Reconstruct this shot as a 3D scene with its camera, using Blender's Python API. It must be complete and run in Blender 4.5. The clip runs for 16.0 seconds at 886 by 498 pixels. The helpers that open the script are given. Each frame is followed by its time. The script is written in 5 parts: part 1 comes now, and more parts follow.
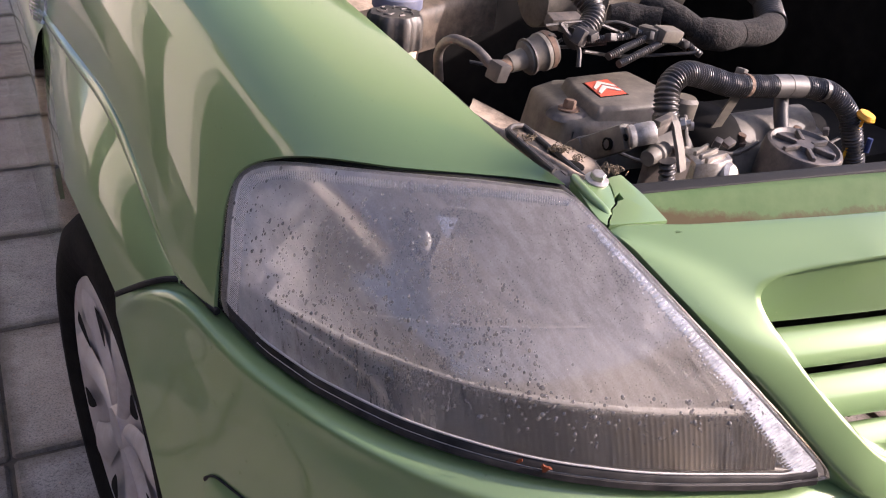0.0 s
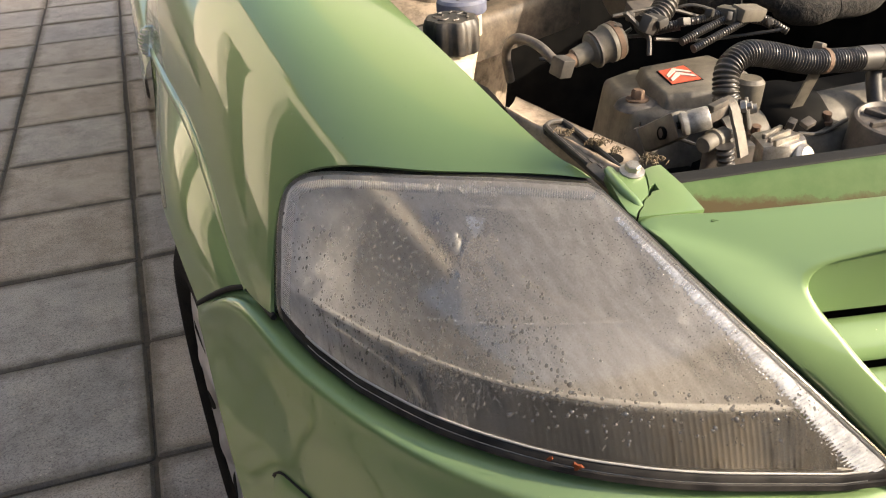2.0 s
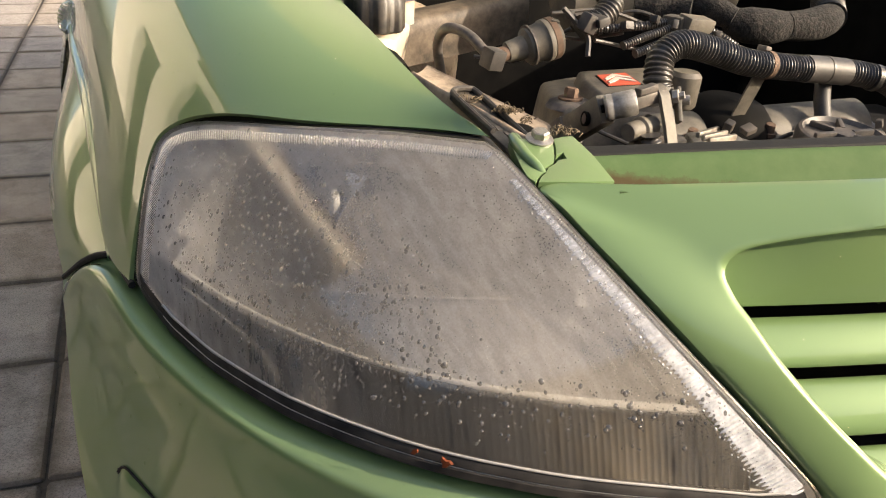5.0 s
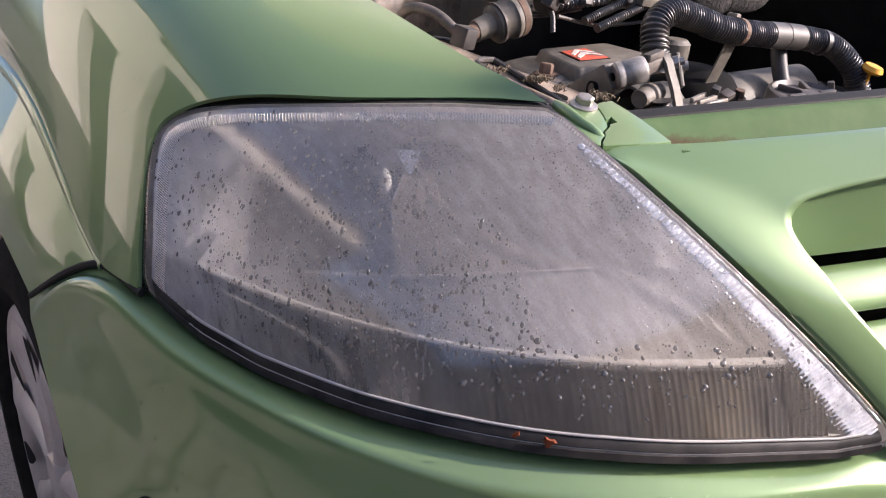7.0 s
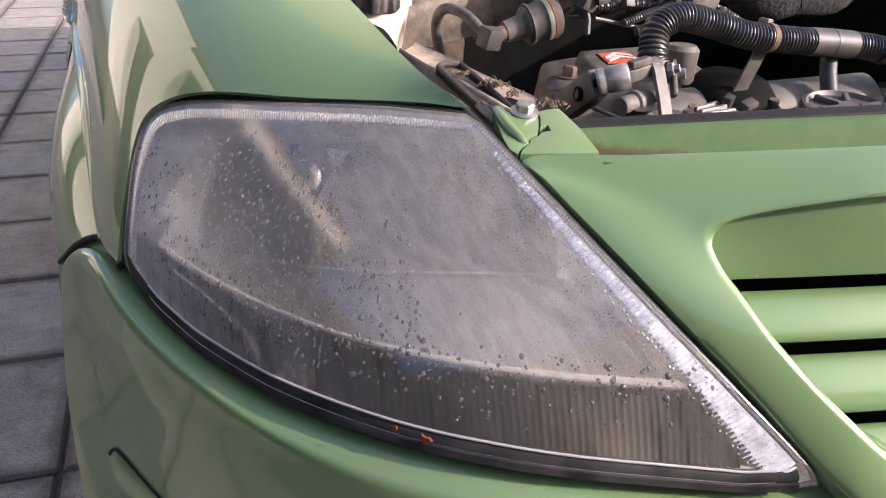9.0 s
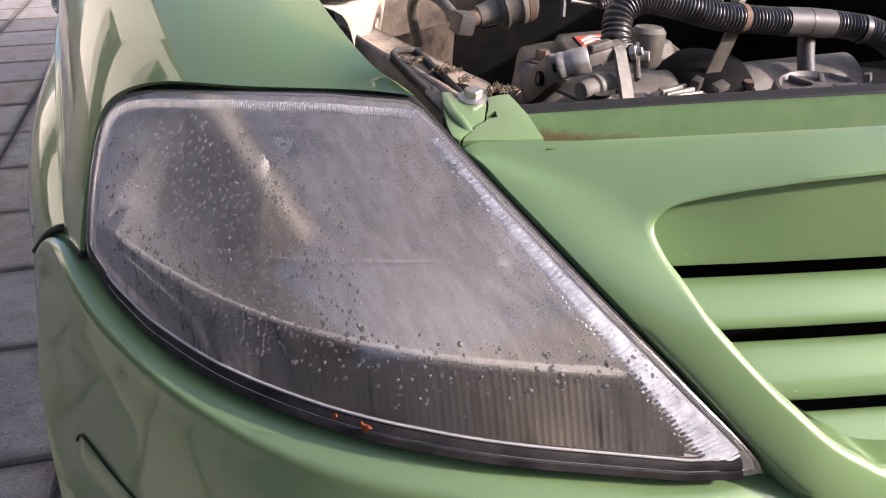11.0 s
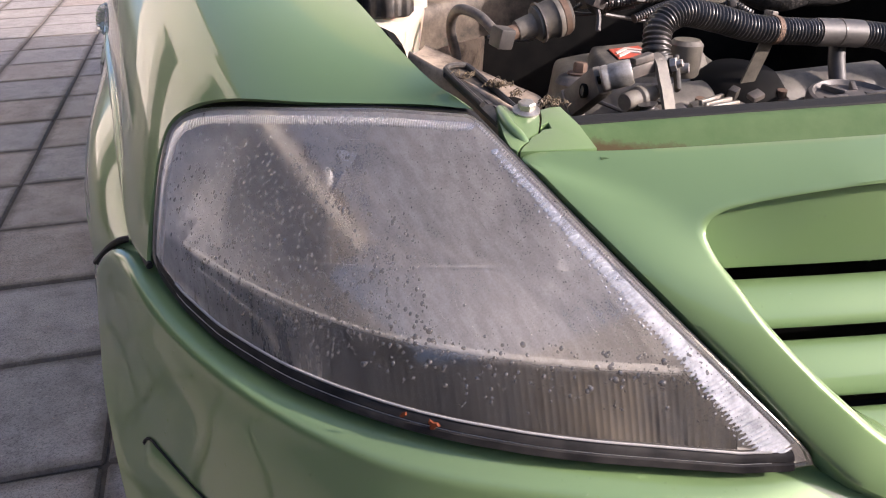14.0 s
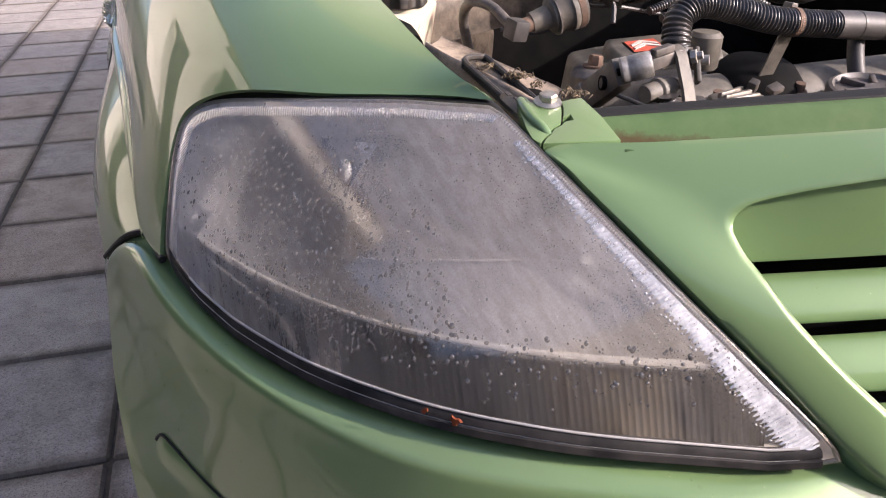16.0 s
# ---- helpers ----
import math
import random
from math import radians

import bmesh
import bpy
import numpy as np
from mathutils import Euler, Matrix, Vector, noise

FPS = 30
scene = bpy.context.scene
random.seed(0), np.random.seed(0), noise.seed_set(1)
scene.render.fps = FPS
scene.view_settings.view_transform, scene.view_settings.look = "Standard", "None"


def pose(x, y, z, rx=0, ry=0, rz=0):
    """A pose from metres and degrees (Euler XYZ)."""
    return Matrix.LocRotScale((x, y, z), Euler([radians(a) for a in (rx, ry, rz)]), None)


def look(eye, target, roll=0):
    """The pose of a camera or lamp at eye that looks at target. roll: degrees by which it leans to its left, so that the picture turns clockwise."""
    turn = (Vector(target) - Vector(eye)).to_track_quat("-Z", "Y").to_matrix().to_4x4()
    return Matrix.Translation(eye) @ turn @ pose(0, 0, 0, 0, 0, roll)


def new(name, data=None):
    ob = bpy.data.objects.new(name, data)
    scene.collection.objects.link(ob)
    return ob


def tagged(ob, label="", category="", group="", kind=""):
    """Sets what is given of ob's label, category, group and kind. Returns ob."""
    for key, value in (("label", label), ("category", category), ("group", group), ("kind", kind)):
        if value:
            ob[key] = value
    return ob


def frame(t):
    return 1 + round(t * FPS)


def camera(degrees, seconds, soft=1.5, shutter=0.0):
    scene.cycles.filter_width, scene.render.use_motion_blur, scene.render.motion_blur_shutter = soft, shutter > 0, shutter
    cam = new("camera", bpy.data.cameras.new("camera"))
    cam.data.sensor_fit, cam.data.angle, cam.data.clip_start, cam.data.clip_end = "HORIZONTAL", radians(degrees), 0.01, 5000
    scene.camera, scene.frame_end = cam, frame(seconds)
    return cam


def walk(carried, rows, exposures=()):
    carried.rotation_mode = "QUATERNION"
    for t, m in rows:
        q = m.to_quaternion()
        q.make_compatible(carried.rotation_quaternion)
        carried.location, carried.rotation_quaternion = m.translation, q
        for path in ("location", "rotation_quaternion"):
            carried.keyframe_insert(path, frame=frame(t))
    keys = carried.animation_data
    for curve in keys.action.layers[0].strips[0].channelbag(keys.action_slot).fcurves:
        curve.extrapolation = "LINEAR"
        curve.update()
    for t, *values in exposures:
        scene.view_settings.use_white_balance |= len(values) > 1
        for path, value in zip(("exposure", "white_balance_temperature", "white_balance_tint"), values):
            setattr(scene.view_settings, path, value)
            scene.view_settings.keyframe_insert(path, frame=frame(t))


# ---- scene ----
# ---- camera ----
cam = camera(53.1, 16.0, soft=1.1)
ROWS = [
    (0.0, 0.0050, -0.0005, 1.0769, 61.34, -4.90, -27.42),
    (0.5, 0.0269, -0.0249, 1.0702, 62.46, -4.71, -23.90),
    (1.0, 0.0359, -0.0400, 1.0709, 61.47, -2.58, -21.61),
    (1.5, 0.0637, -0.0549, 1.0723, 60.81, -0.35, -20.41),
    (2.0, 0.1075, -0.0539, 1.0828, 61.28, 2.56, -18.85),
    (2.5, 0.2051, -0.0527, 1.0750, 62.02, 2.79, -15.41),
    (3.0, 0.2337, -0.0488, 1.0358, 61.49, 2.41, -13.66),
    (3.5, 0.2737, -0.0347, 0.9424, 60.45, 1.97, -14.70),
    (4.0, 0.3248, -0.0620, 0.9227, 63.09, 1.12, -13.82),
    (4.5, 0.2624, -0.0800, 0.9739, 65.15, 0.42, -14.03),
    (5.0, 0.1904, -0.0364, 0.9667, 66.22, -1.84, -18.24),
    (5.2, 0.1570, -0.0235, 0.9594, 65.99, -2.17, -20.98),
    (7.3, 0.0481, 0.0484, 0.9304, 66.99, -1.92, -29.79),
    (7.5, 0.0423, 0.0404, 0.9328, 67.03, -1.85, -29.61),
    (8.0, 0.0663, 0.0267, 0.9467, 67.71, -1.27, -25.81),
    (8.5, 0.1334, -0.0259, 0.9450, 67.51, -0.82, -19.93),
    (9.0, 0.2243, -0.0436, 0.9483, 66.07, -0.52, -16.64),
    (9.2, 0.2438, -0.0560, 0.9637, 64.80, -0.32, -15.86),
    (11.3, 0.2817, -0.0580, 0.9495, 65.03, 0.66, -14.99),
    (11.5, 0.2788, -0.0604, 0.9536, 64.85, 0.62, -15.42),
    (12.0, 0.2639, -0.0674, 0.9591, 65.23, 1.07, -15.38),
    (12.5, 0.2387, -0.0719, 0.9590, 65.66, 1.53, -14.88),
    (13.0, 0.2346, -0.0737, 0.9622, 65.62, 1.50, -14.75),
    (13.5, 0.2390, -0.0782, 0.9595, 65.66, 1.54, -14.68),
    (14.0, 0.2401, -0.0762, 0.9612, 65.67, 1.53, -14.71),
    (14.5, 0.2292, -0.0699, 0.9574, 65.66, 1.52, -14.77),
    (15.0, 0.2164, -0.0703, 0.9570, 65.59, 1.56, -14.67),
    (15.5, 0.2208, -0.0690, 0.9581, 65.53, 1.49, -14.67),
    (16.0, 0.2265, -0.0639, 0.9551, 65.47, 1.41, -14.79),
]
EXPOSURES = [(0.0, 1.36, 6060, 30), (1.0, 1.35, 6200, 27), (1.5, 1.43, 6710, 17), (3.5, 1.41, 7590, 4), (4.0, 1.33, 9240, -4), (4.5, 1.24, 9800, -4), (5.0, 1.27, 7100, 12), (7.3, 1.24, 5900, 24), (16.0, 1.18, 5960, 24)]
walk(cam, [(r[0], pose(*r[1:])) for r in ROWS], EXPOSURES)

# ---- light ----
SUN_FROM = Vector((0.80, -0.46, 0.39)).normalized()      # towards the sun
world = bpy.data.worlds.new("sky")
scene.world = world
world.use_nodes = True
wn = world.node_tree
sky = wn.nodes.new("ShaderNodeTexSky")
sky.sky_type, sky.sun_disc = "NISHITA", False
sky.sun_elevation = math.asin(SUN_FROM.z)
sky.sun_rotation = math.atan2(SUN_FROM.x, SUN_FROM.y)
sky.dust_density, sky.ozone_density = 4.5, 1.5
wn.links.new(sky.outputs[0], wn.nodes["Background"].inputs[0])
wn.nodes["Background"].inputs[1].default_value = 0.145
sun = new("sun", bpy.data.lights.new("sun", "SUN"))
sun.data.energy, sun.data.angle, sun.data.color = 3.4, radians(0.5), (1.0, 0.89, 0.74)
sun.matrix_world = look(SUN_FROM * 30, (0, 0, 0))


# ---- materials ----
class Mat:
    """A node material that is built up from its Principled shader."""

    def __init__(self, name, color, rough=0.5, metal=0.0, **more):
        self.m = bpy.data.materials.new(name)
        self.m.use_nodes = True
        self.t = self.m.node_tree
        self.p = self.t.nodes["Principled BSDF"]
        self.set("Base Color", (*color, 1))
        self.set("Roughness", rough)
        self.set("Metallic", metal)
        for k, v in more.items():
            self.set(k.replace("_", " "), v)

    def set(self, key, value):
        self.p.inputs[key].default_value = value

    def node(self, kind, **values):
        n = self.t.nodes.new(kind)
        for k, v in values.items():
            n.inputs[k].default_value = v
        return n

    def link(self, a, b):
        self.t.links.new(a, b)

    def coords(self):
        return self.node("ShaderNodeTexCoord").outputs["Object"]

    def noise(self, scale, detail=4.0, rough=0.6, stretch=None):
        n = self.node("ShaderNodeTexNoise", Scale=scale, Detail=detail, Roughness=rough)
        src = self.coords()
        if stretch:
            mp = self.node("ShaderNodeMapping", Scale=stretch)
            self.link(src, mp.inputs[0])
            src = mp.outputs[0]
        self.link(src, n.inputs["Vector"])
        return n.outputs["Fac"]

    def ramp(self, fac, stops):
        r = self.node("ShaderNodeValToRGB")
        e = r.color_ramp.elements
        while len(e) < len(stops):
            e.new(0.5)
        for k, (at, c) in enumerate(stops):
            e[k].position = at
            e[k].color = (*c, 1) if len(c) == 3 else c
        self.link(fac, r.inputs[0])
        return r.outputs[0]

    def blend(self, fac, a, b, mode="MIX"):
        n = self.t.nodes.new("ShaderNodeMix")
        n.data_type, n.blend_type = "RGBA", mode
        for v, i in ((fac, 0), (a, 6), (b, 7)):
            if isinstance(v, (int, float)):
                n.inputs[i].default_value = v
            elif isinstance(v, tuple):
                n.inputs[i].default_value = (*v, 1)
            else:
                self.link(v, n.inputs[i])
        return n.outputs[2]

    def color(self, out):
        self.link(out, self.p.inputs["Base Color"])
        return self

    def rough(self, fac, lo, hi):
        r = self.node("ShaderNodeMapRange")
        r.inputs[3].default_value, r.inputs[4].default_value = lo, hi
        self.link(fac, r.inputs[0])
        self.link(r.outputs[0], self.p.inputs["Roughness"])
        return self

    def bump(self, fac, strength, distance):
        b = self.node("ShaderNodeBump", Strength=strength, Distance=distance)
        self.link(fac, b.inputs["Height"])
        self.link(b.outputs[0], self.p.inputs["Normal"])
        return self


def grey(v, warm=0.0):
    return (v * (1 + warm), v, v * (1 - warm))


# car paint: metallic green under clear coat, with flake and a film of dust
m = Mat("green_paint", (0.22, 0.30, 0.13), 0.40, 0.22, Coat_Weight=1.0, Coat_Roughness=0.025, Coat_IOR=1.52, Specular_IOR_Level=0.15)
m.color(m.blend(m.ramp(m.noise(3.0), [(0.42, (0, 0, 0)), (0.75, (1, 1, 1))]), (0.151, 0.236, 0.097), (0.172, 0.246, 0.109)))
film = m.node("ShaderNodeMapRange")
film.inputs[1].default_value, film.inputs[2].default_value, film.inputs[3].default_value, film.inputs[4].default_value = 0.45, 0.75, 0.015, 0.045
m.link(m.noise(9.0, 8.0, 0.75), film.inputs[0])
m.link(film.outputs[0], m.p.inputs["Coat Roughness"])
flake = m.noise(2600.0, 1.0)
m.bump(flake, 0.06, 0.0004)
PAINT = m.m
m = Mat("dirty_green_paint", (0.2, 0.3, 0.1), 0.75, Specular_IOR_Level=0.15)
deep = m.node("ShaderNodeSeparateXYZ")
m.link(m.coords(), deep.inputs[0])
low = m.node("ShaderNodeMapRange")
low.inputs[1].default_value, low.inputs[2].default_value, low.inputs[3].default_value, low.inputs[4].default_value = 0.748, 0.764, 0.75, -0.25
m.link(deep.outputs[2], low.inputs[0])
across = m.node("ShaderNodeMapRange")
across.inputs[1].default_value, across.inputs[2].default_value, across.inputs[3].default_value, across.inputs[4].default_value = 0.505, 0.600, 0.30, -0.30
m.link(deep.outputs[0], across.inputs[0])
grime = m.blend(1.0, m.ramp(m.noise(40.0, 8.0, 0.75), [(0.3, grey(0.0)), (0.7, grey(0.5))]), low.outputs[0], "ADD")
grime = m.blend(1.0, grime, across.outputs[0], "ADD")
m.color(m.blend(m.ramp(grime, [(0.40, (0, 0, 0)), (0.50, (0.45, 0.45, 0.45)), (0.75, (1, 1, 1))]), m.ramp(m.noise(25.0, 6.0, 0.7), [(0.3, (0.060, 0.110, 0.040)), (0.7, (0.090, 0.140, 0.058))]), (0.062, 0.046, 0.020)))
PAINT_DIRTY = m.m
m = Mat("black_rubber", grey(0.010), 0.7, Specular_IOR_Level=0.25)
m.bump(m.noise(300.0), 0.3, 0.001)
RUBBER = m.m
m = Mat("tyre_rubber", grey(0.012), 0.85, Specular_IOR_Level=0.06)
m.color(m.ramp(m.noise(40.0, 6.0), [(0.3, grey(0.005)), (0.8, grey(0.014, 0.1))]))
m.bump(m.noise(200.0), 0.3, 0.002)
TYRE = m.m
m = Mat("black_plastic", grey(0.022), 0.45)
m.color(m.blend(m.ramp(m.noise(30.0, 8.0, 0.7), [(0.45, (0, 0, 0)), (0.75, (1, 1, 1))]), grey(0.018), (0.10, 0.08, 0.06)))
m.bump(m.noise(500.0), 0.15, 0.001)
BLACK = m.m
m = Mat("dusty_grey_plastic", grey(0.12), 0.6)
m.color(m.blend(m.ramp(m.noise(22.0, 8.0, 0.7), [(0.3, (0, 0, 0)), (0.7, (1, 1, 1))]), (0.036, 0.032, 0.027), (0.185, 0.163, 0.128)))
m.bump(m.noise(400.0), 0.2, 0.001)
DUSTY = m.m
m = Mat("dusty_dark_plastic", grey(0.05), 0.5)
m.color(m.blend(m.ramp(m.noise(30.0, 8.0, 0.7), [(0.36, (0, 0, 0)), (0.72, (1, 1, 1))]), grey(0.03), (0.17, 0.14, 0.115)))
DARK_DUSTY = m.m
m = Mat("cast_aluminium", grey(0.4), 0.45, 0.85)
m.color(m.blend(m.ramp(m.noise(45.0, 8.0, 0.75), [(0.4, (0, 0, 0)), (0.7, (1, 1, 1))]), (0.42, 0.40, 0.37), (0.16, 0.13, 0.10)))
m.bump(m.noise(600.0), 0.3, 0.001)
ALU = m.m
m = Mat("bright_aluminium", grey(0.62), 0.3, 0.95)
m.color(m.ramp(m.noise(60.0, 6.0), [(0.35, grey(0.35)), (0.6, grey(0.7))]))
BRIGHT = m.m
m = Mat("rusty_steel", (0.2, 0.1, 0.06), 0.75, 0.2)
m.color(m.ramp(m.noise(60.0, 8.0, 0.7), [(0.3, (0.06, 0.042, 0.03)), (0.6, (0.14, 0.085, 0.055)), (0.8, (0.22, 0.17, 0.125))]))
RUST = m.m
m = Mat("tan_primer_metal", (0.45, 0.33, 0.22), 0.6)
m.color(m.ramp(m.noise(35.0, 8.0, 0.7), [(0.35, (0.03, 0.022, 0.014)), (0.55, (0.11, 0.082, 0.055)), (0.8, (0.21, 0.165, 0.115))]))
TAN = m.m
m = Mat("dusty_tan_rail", (0.45, 0.35, 0.25), 0.65)
m.color(m.ramp(m.noise(50.0, 8.0, 0.7), [(0.32, (0.12, 0.09, 0.06)), (0.55, (0.32, 0.25, 0.18)), (0.8, (0.42, 0.34, 0.25))]))
TAN_LIGHT = m.m
# Near black: shade of the bay, holes and gaps put into the colour.
m = Mat("bay_shade_black", grey(0.012), 0.8, Specular_IOR_Level=0.1)
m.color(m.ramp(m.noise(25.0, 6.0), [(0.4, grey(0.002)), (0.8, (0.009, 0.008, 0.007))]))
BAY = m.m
m = Mat("foam_sleeve", grey(0.03), 0.95)
m.color(m.ramp(m.noise(160.0, 6.0, 0.8), [(0.42, grey(0.005)), (0.78, (0.048, 0.040, 0.033))]))
m.bump(m.noise(220.0, 5.0), 0.8, 0.003)
FOAM = m.m
m = Mat("white_tank_plastic", (0.75, 0.68, 0.52), 0.4, Subsurface_Weight=0.2)
m.color(m.ramp(m.noise(12.0), [(0.3, (0.42, 0.36, 0.26)), (0.7, (0.56, 0.50, 0.40))]))
TANK = m.m
m = Mat("shiny_black_plastic", grey(0.03), 0.3)
m.color(m.ramp(m.noise(35.0, 8.0, 0.7), [(0.4, grey(0.018)), (0.75, (0.085, 0.075, 0.065))]))
m.rough(m.noise(40.0, 5.0), 0.2, 0.5)
SHINY_BLACK = m.m
m = Mat("dusty_grey_rubber", grey(0.14), 0.55)
m.color(m.ramp(m.noise(60.0, 8.0, 0.7), [(0.3, (0.025, 0.024, 0.024)), (0.7, (0.070, 0.062, 0.055))]))
SLEEVE = m.m
BLUE = Mat("blue_plastic", (0.02, 0.035, 0.11), 0.5).m
m = Mat("dusty_blue_plastic", (0.12, 0.135, 0.21), 0.55)
m.color(m.ramp(m.noise(40.0, 7.0, 0.7), [(0.35, (0.085, 0.10, 0.17)), (0.7, (0.17, 0.175, 0.21))]))
PALE_BLUE = m.m
m = Mat("dull_aluminium", (0.5, 0.48, 0.45), 0.5, 0.4)
m.color(m.ramp(m.noise(70.0, 7.0, 0.7), [(0.35, (0.17, 0.155, 0.135)), (0.65, (0.42, 0.40, 0.37))]))
DULL_ALU = m.m
YELLOW = Mat("yellow_plastic", (0.75, 0.36, 0.02), 0.4).m
RED = Mat("red_badge", (0.52, 0.085, 0.042), 0.6).m
WHITE = Mat("badge_white", (0.58, 0.50, 0.43), 0.6).m
ORANGE = Mat("orange_paint", (0.17, 0.042, 0.015), 0.7, Specular_IOR_Level=0.2).m
m = Mat("wheel_silver", grey(0.5), 0.38, 0.35)
m.color(m.blend(m.ramp(m.noise(18.0, 7.0, 0.7), [(0.4, (0, 0, 0)), (0.8, (1, 1, 1))]), (0.50, 0.48, 0.48), (0.34, 0.29, 0.25)))
SILVER = m.m
m = Mat("paving_slab", (0.3, 0.28, 0.26), 0.85)
rnd = m.node("ShaderNodeObjectInfo").outputs["Random"]
spot = m.node("ShaderNodeTexCoord").outputs["Object"]
m.coords = lambda: m.node("ShaderNodeNewGeometry").outputs["Position"]
base = m.ramp(m.noise(5.0, 8.0, 0.65), [(0.25, (0.20, 0.175, 0.148)), (0.5, (0.34, 0.305, 0.265)), (0.8, (0.48, 0.435, 0.38))])
stain = m.ramp(m.noise(14.0, 8.0, 0.75), [(0.36, (0.42, 0.39, 0.36)), (0.52, (1, 1, 1)), (0.7, (1.15, 1.12, 1.08))])
base = m.blend(0.7, base, stain, "MULTIPLY")
base = m.blend(0.45, base, m.ramp(rnd, [(0.0, (0.24, 0.23, 0.228)), (0.35, (0.34, 0.315, 0.30)), (0.7, (0.38, 0.325, 0.27)), (1.0, (0.32, 0.25, 0.195))]))
pit = m.ramp(m.noise(55.0, 6.0, 0.8), [(0.28, (0.30, 0.27, 0.24)), (0.40, (1, 1, 1)), (0.75, (1.06, 1.05, 1.04))])
base = m.blend(0.8, base, pit, "MULTIPLY")
grit = m.ramp(m.noise(260.0, 4.0, 0.8), [(0.36, (0.32, 0.30, 0.28)), (0.48, (1, 1, 1)), (0.68, (1.35, 1.3, 1.25))])
base = m.blend(0.8, base, grit, "MULTIPLY")
# pale and dark stones in the worn face, earth spread unevenly from the joints
stones = m.node("ShaderNodeTexVoronoi", Scale=95.0)
m.link(m.coords(), stones.inputs["Vector"])
speck = m.ramp(stones.outputs["Distance"], [(0.16, (1, 1, 1)), (0.24, (0, 0, 0))])
pick = m.ramp(stones.outputs["Color"], [(0.55, (0, 0, 0)), (0.60, (0.75, 0.75, 0.75))])
base = m.blend(m.blend(1.0, speck, pick, "MULTIPLY"), base, m.ramp(stones.outputs["Color"], [(0.6, (0.10, 0.085, 0.07)), (0.72, (0.52, 0.46, 0.40)), (0.85, (0.40, 0.28, 0.20))]))
apart = m.node("ShaderNodeSeparateXYZ")
size = m.node("ShaderNodeVectorMath")
size.operation = "ABSOLUTE"
m.link(spot, size.inputs[0])
m.link(size.outputs[0], apart.inputs[0])
rim = []
for k, half in ((0, 0.1895), (1, 0.197)):
    n = m.node("ShaderNodeMath")
    n.operation = "SUBTRACT"
    n.inputs[0].default_value = half
    m.link(apart.outputs[k], n.inputs[1])
    rim.append(n.outputs[0])
least = m.node("ShaderNodeMath")
least.operation = "MINIMUM"
m.link(rim[0], least.inputs[0])
m.link(rim[1], least.inputs[1])
ragged = m.node("ShaderNodeMath")
ragged.operation = "MULTIPLY_ADD"
ragged.inputs[1].default_value = -0.055
m.link(m.noise(16.0, 8.0, 0.75), ragged.inputs[0])
m.link(least.outputs[0], ragged.inputs[2])
earth = m.node("ShaderNodeMapRange")
earth.inputs[1].default_value, earth.inputs[2].default_value, earth.inputs[3].default_value, earth.inputs[4].default_value = -0.026, 0.006, 0.85, 0.0
m.link(ragged.outputs[0], earth.inputs[0])
m.color(m.blend(earth.outputs[0], base, (0.095, 0.075, 0.052)))
m.bump(m.noise(300.0, 6.0, 0.7), 0.5, 0.002)
SLAB = m.m
m = Mat("joint_soil", (0.07, 0.055, 0.045), 0.95)
m.color(m.ramp(m.noise(30.0, 8.0, 0.8), [(0.3, (0.028, 0.022, 0.016)), (0.7, (0.10, 0.08, 0.058))]))
SOIL = m.m
m = Mat("cream_render", (0.72, 0.62, 0.48), 0.85)
m.color(m.ramp(m.noise(1.5, 8.0), [(0.3, (0.68, 0.63, 0.54)), (0.7, (0.75, 0.71, 0.63))]))
CREAM = m.m
m = Mat("roof_tile", (0.16, 0.08, 0.05), 0.8)
m.color(m.ramp(m.noise(6.0, 6.0), [(0.3, (0.11, 0.055, 0.035)), (0.7, (0.20, 0.11, 0.07))]))
ROOF = m.m
m = Mat("dry_moss", (0.12, 0.09, 0.055), 0.9)
m.color(m.ramp(m.noise(300.0), [(0.3, (0.05, 0.04, 0.025)), (0.7, (0.2, 0.15, 0.09))]))
MOSS = m.m


# ---- mesh helpers ----
def V(p):
    return np.array(p, float)


def cr(points, n, closed=False):
    """n points on a Catmull-Rom curve through the given ones, evenly by index."""
    p = V(points)
    k = len(p)
    if closed:
        t = np.linspace(0, k, n, endpoint=False)
        i = np.floor(t).astype(int)
        a, b, c, d = (p[(i + o) % k] for o in (-1, 0, 1, 2))
    else:
        t = np.linspace(0, k - 1, n)
        i = np.minimum(np.floor(t).astype(int), k - 2)
        q = np.vstack([2 * p[0] - p[1], p, 2 * p[-1] - p[-2]])
        a, b, c, d = (q[i + o] for o in (0, 1, 2, 3))
    f = (t - i)[:, None]
    return 0.5 * (2 * b + (c - a) * f + (2 * a - 5 * b + 4 * c - d) * f**2 + (3 * b - a - 3 * c + d) * f**3)


def even(points, n, closed=False):
    """n points evenly spaced by length along the smooth curve."""
    p = cr(points, 40 * len(points), closed)
    if closed:
        p = np.vstack([p, p[:1]])
    s = np.r_[0, np.cumsum(np.linalg.norm(np.diff(p, axis=0), axis=1))]
    w = np.linspace(0, s[-1], n + 1)[:-1] if closed else np.linspace(0, s[-1], n)
    return np.stack([np.interp(w, s, p[:, k]) for k in range(p.shape[1])], 1)


def tensor(grid, nu, nv):
    """A smooth surface through a grid of points: nu along the columns, nv along the rows."""
    a = np.stack([cr(row, nu) for row in grid])
    return np.stack([cr(a[:, j], nv) for j in range(nu)], 1)


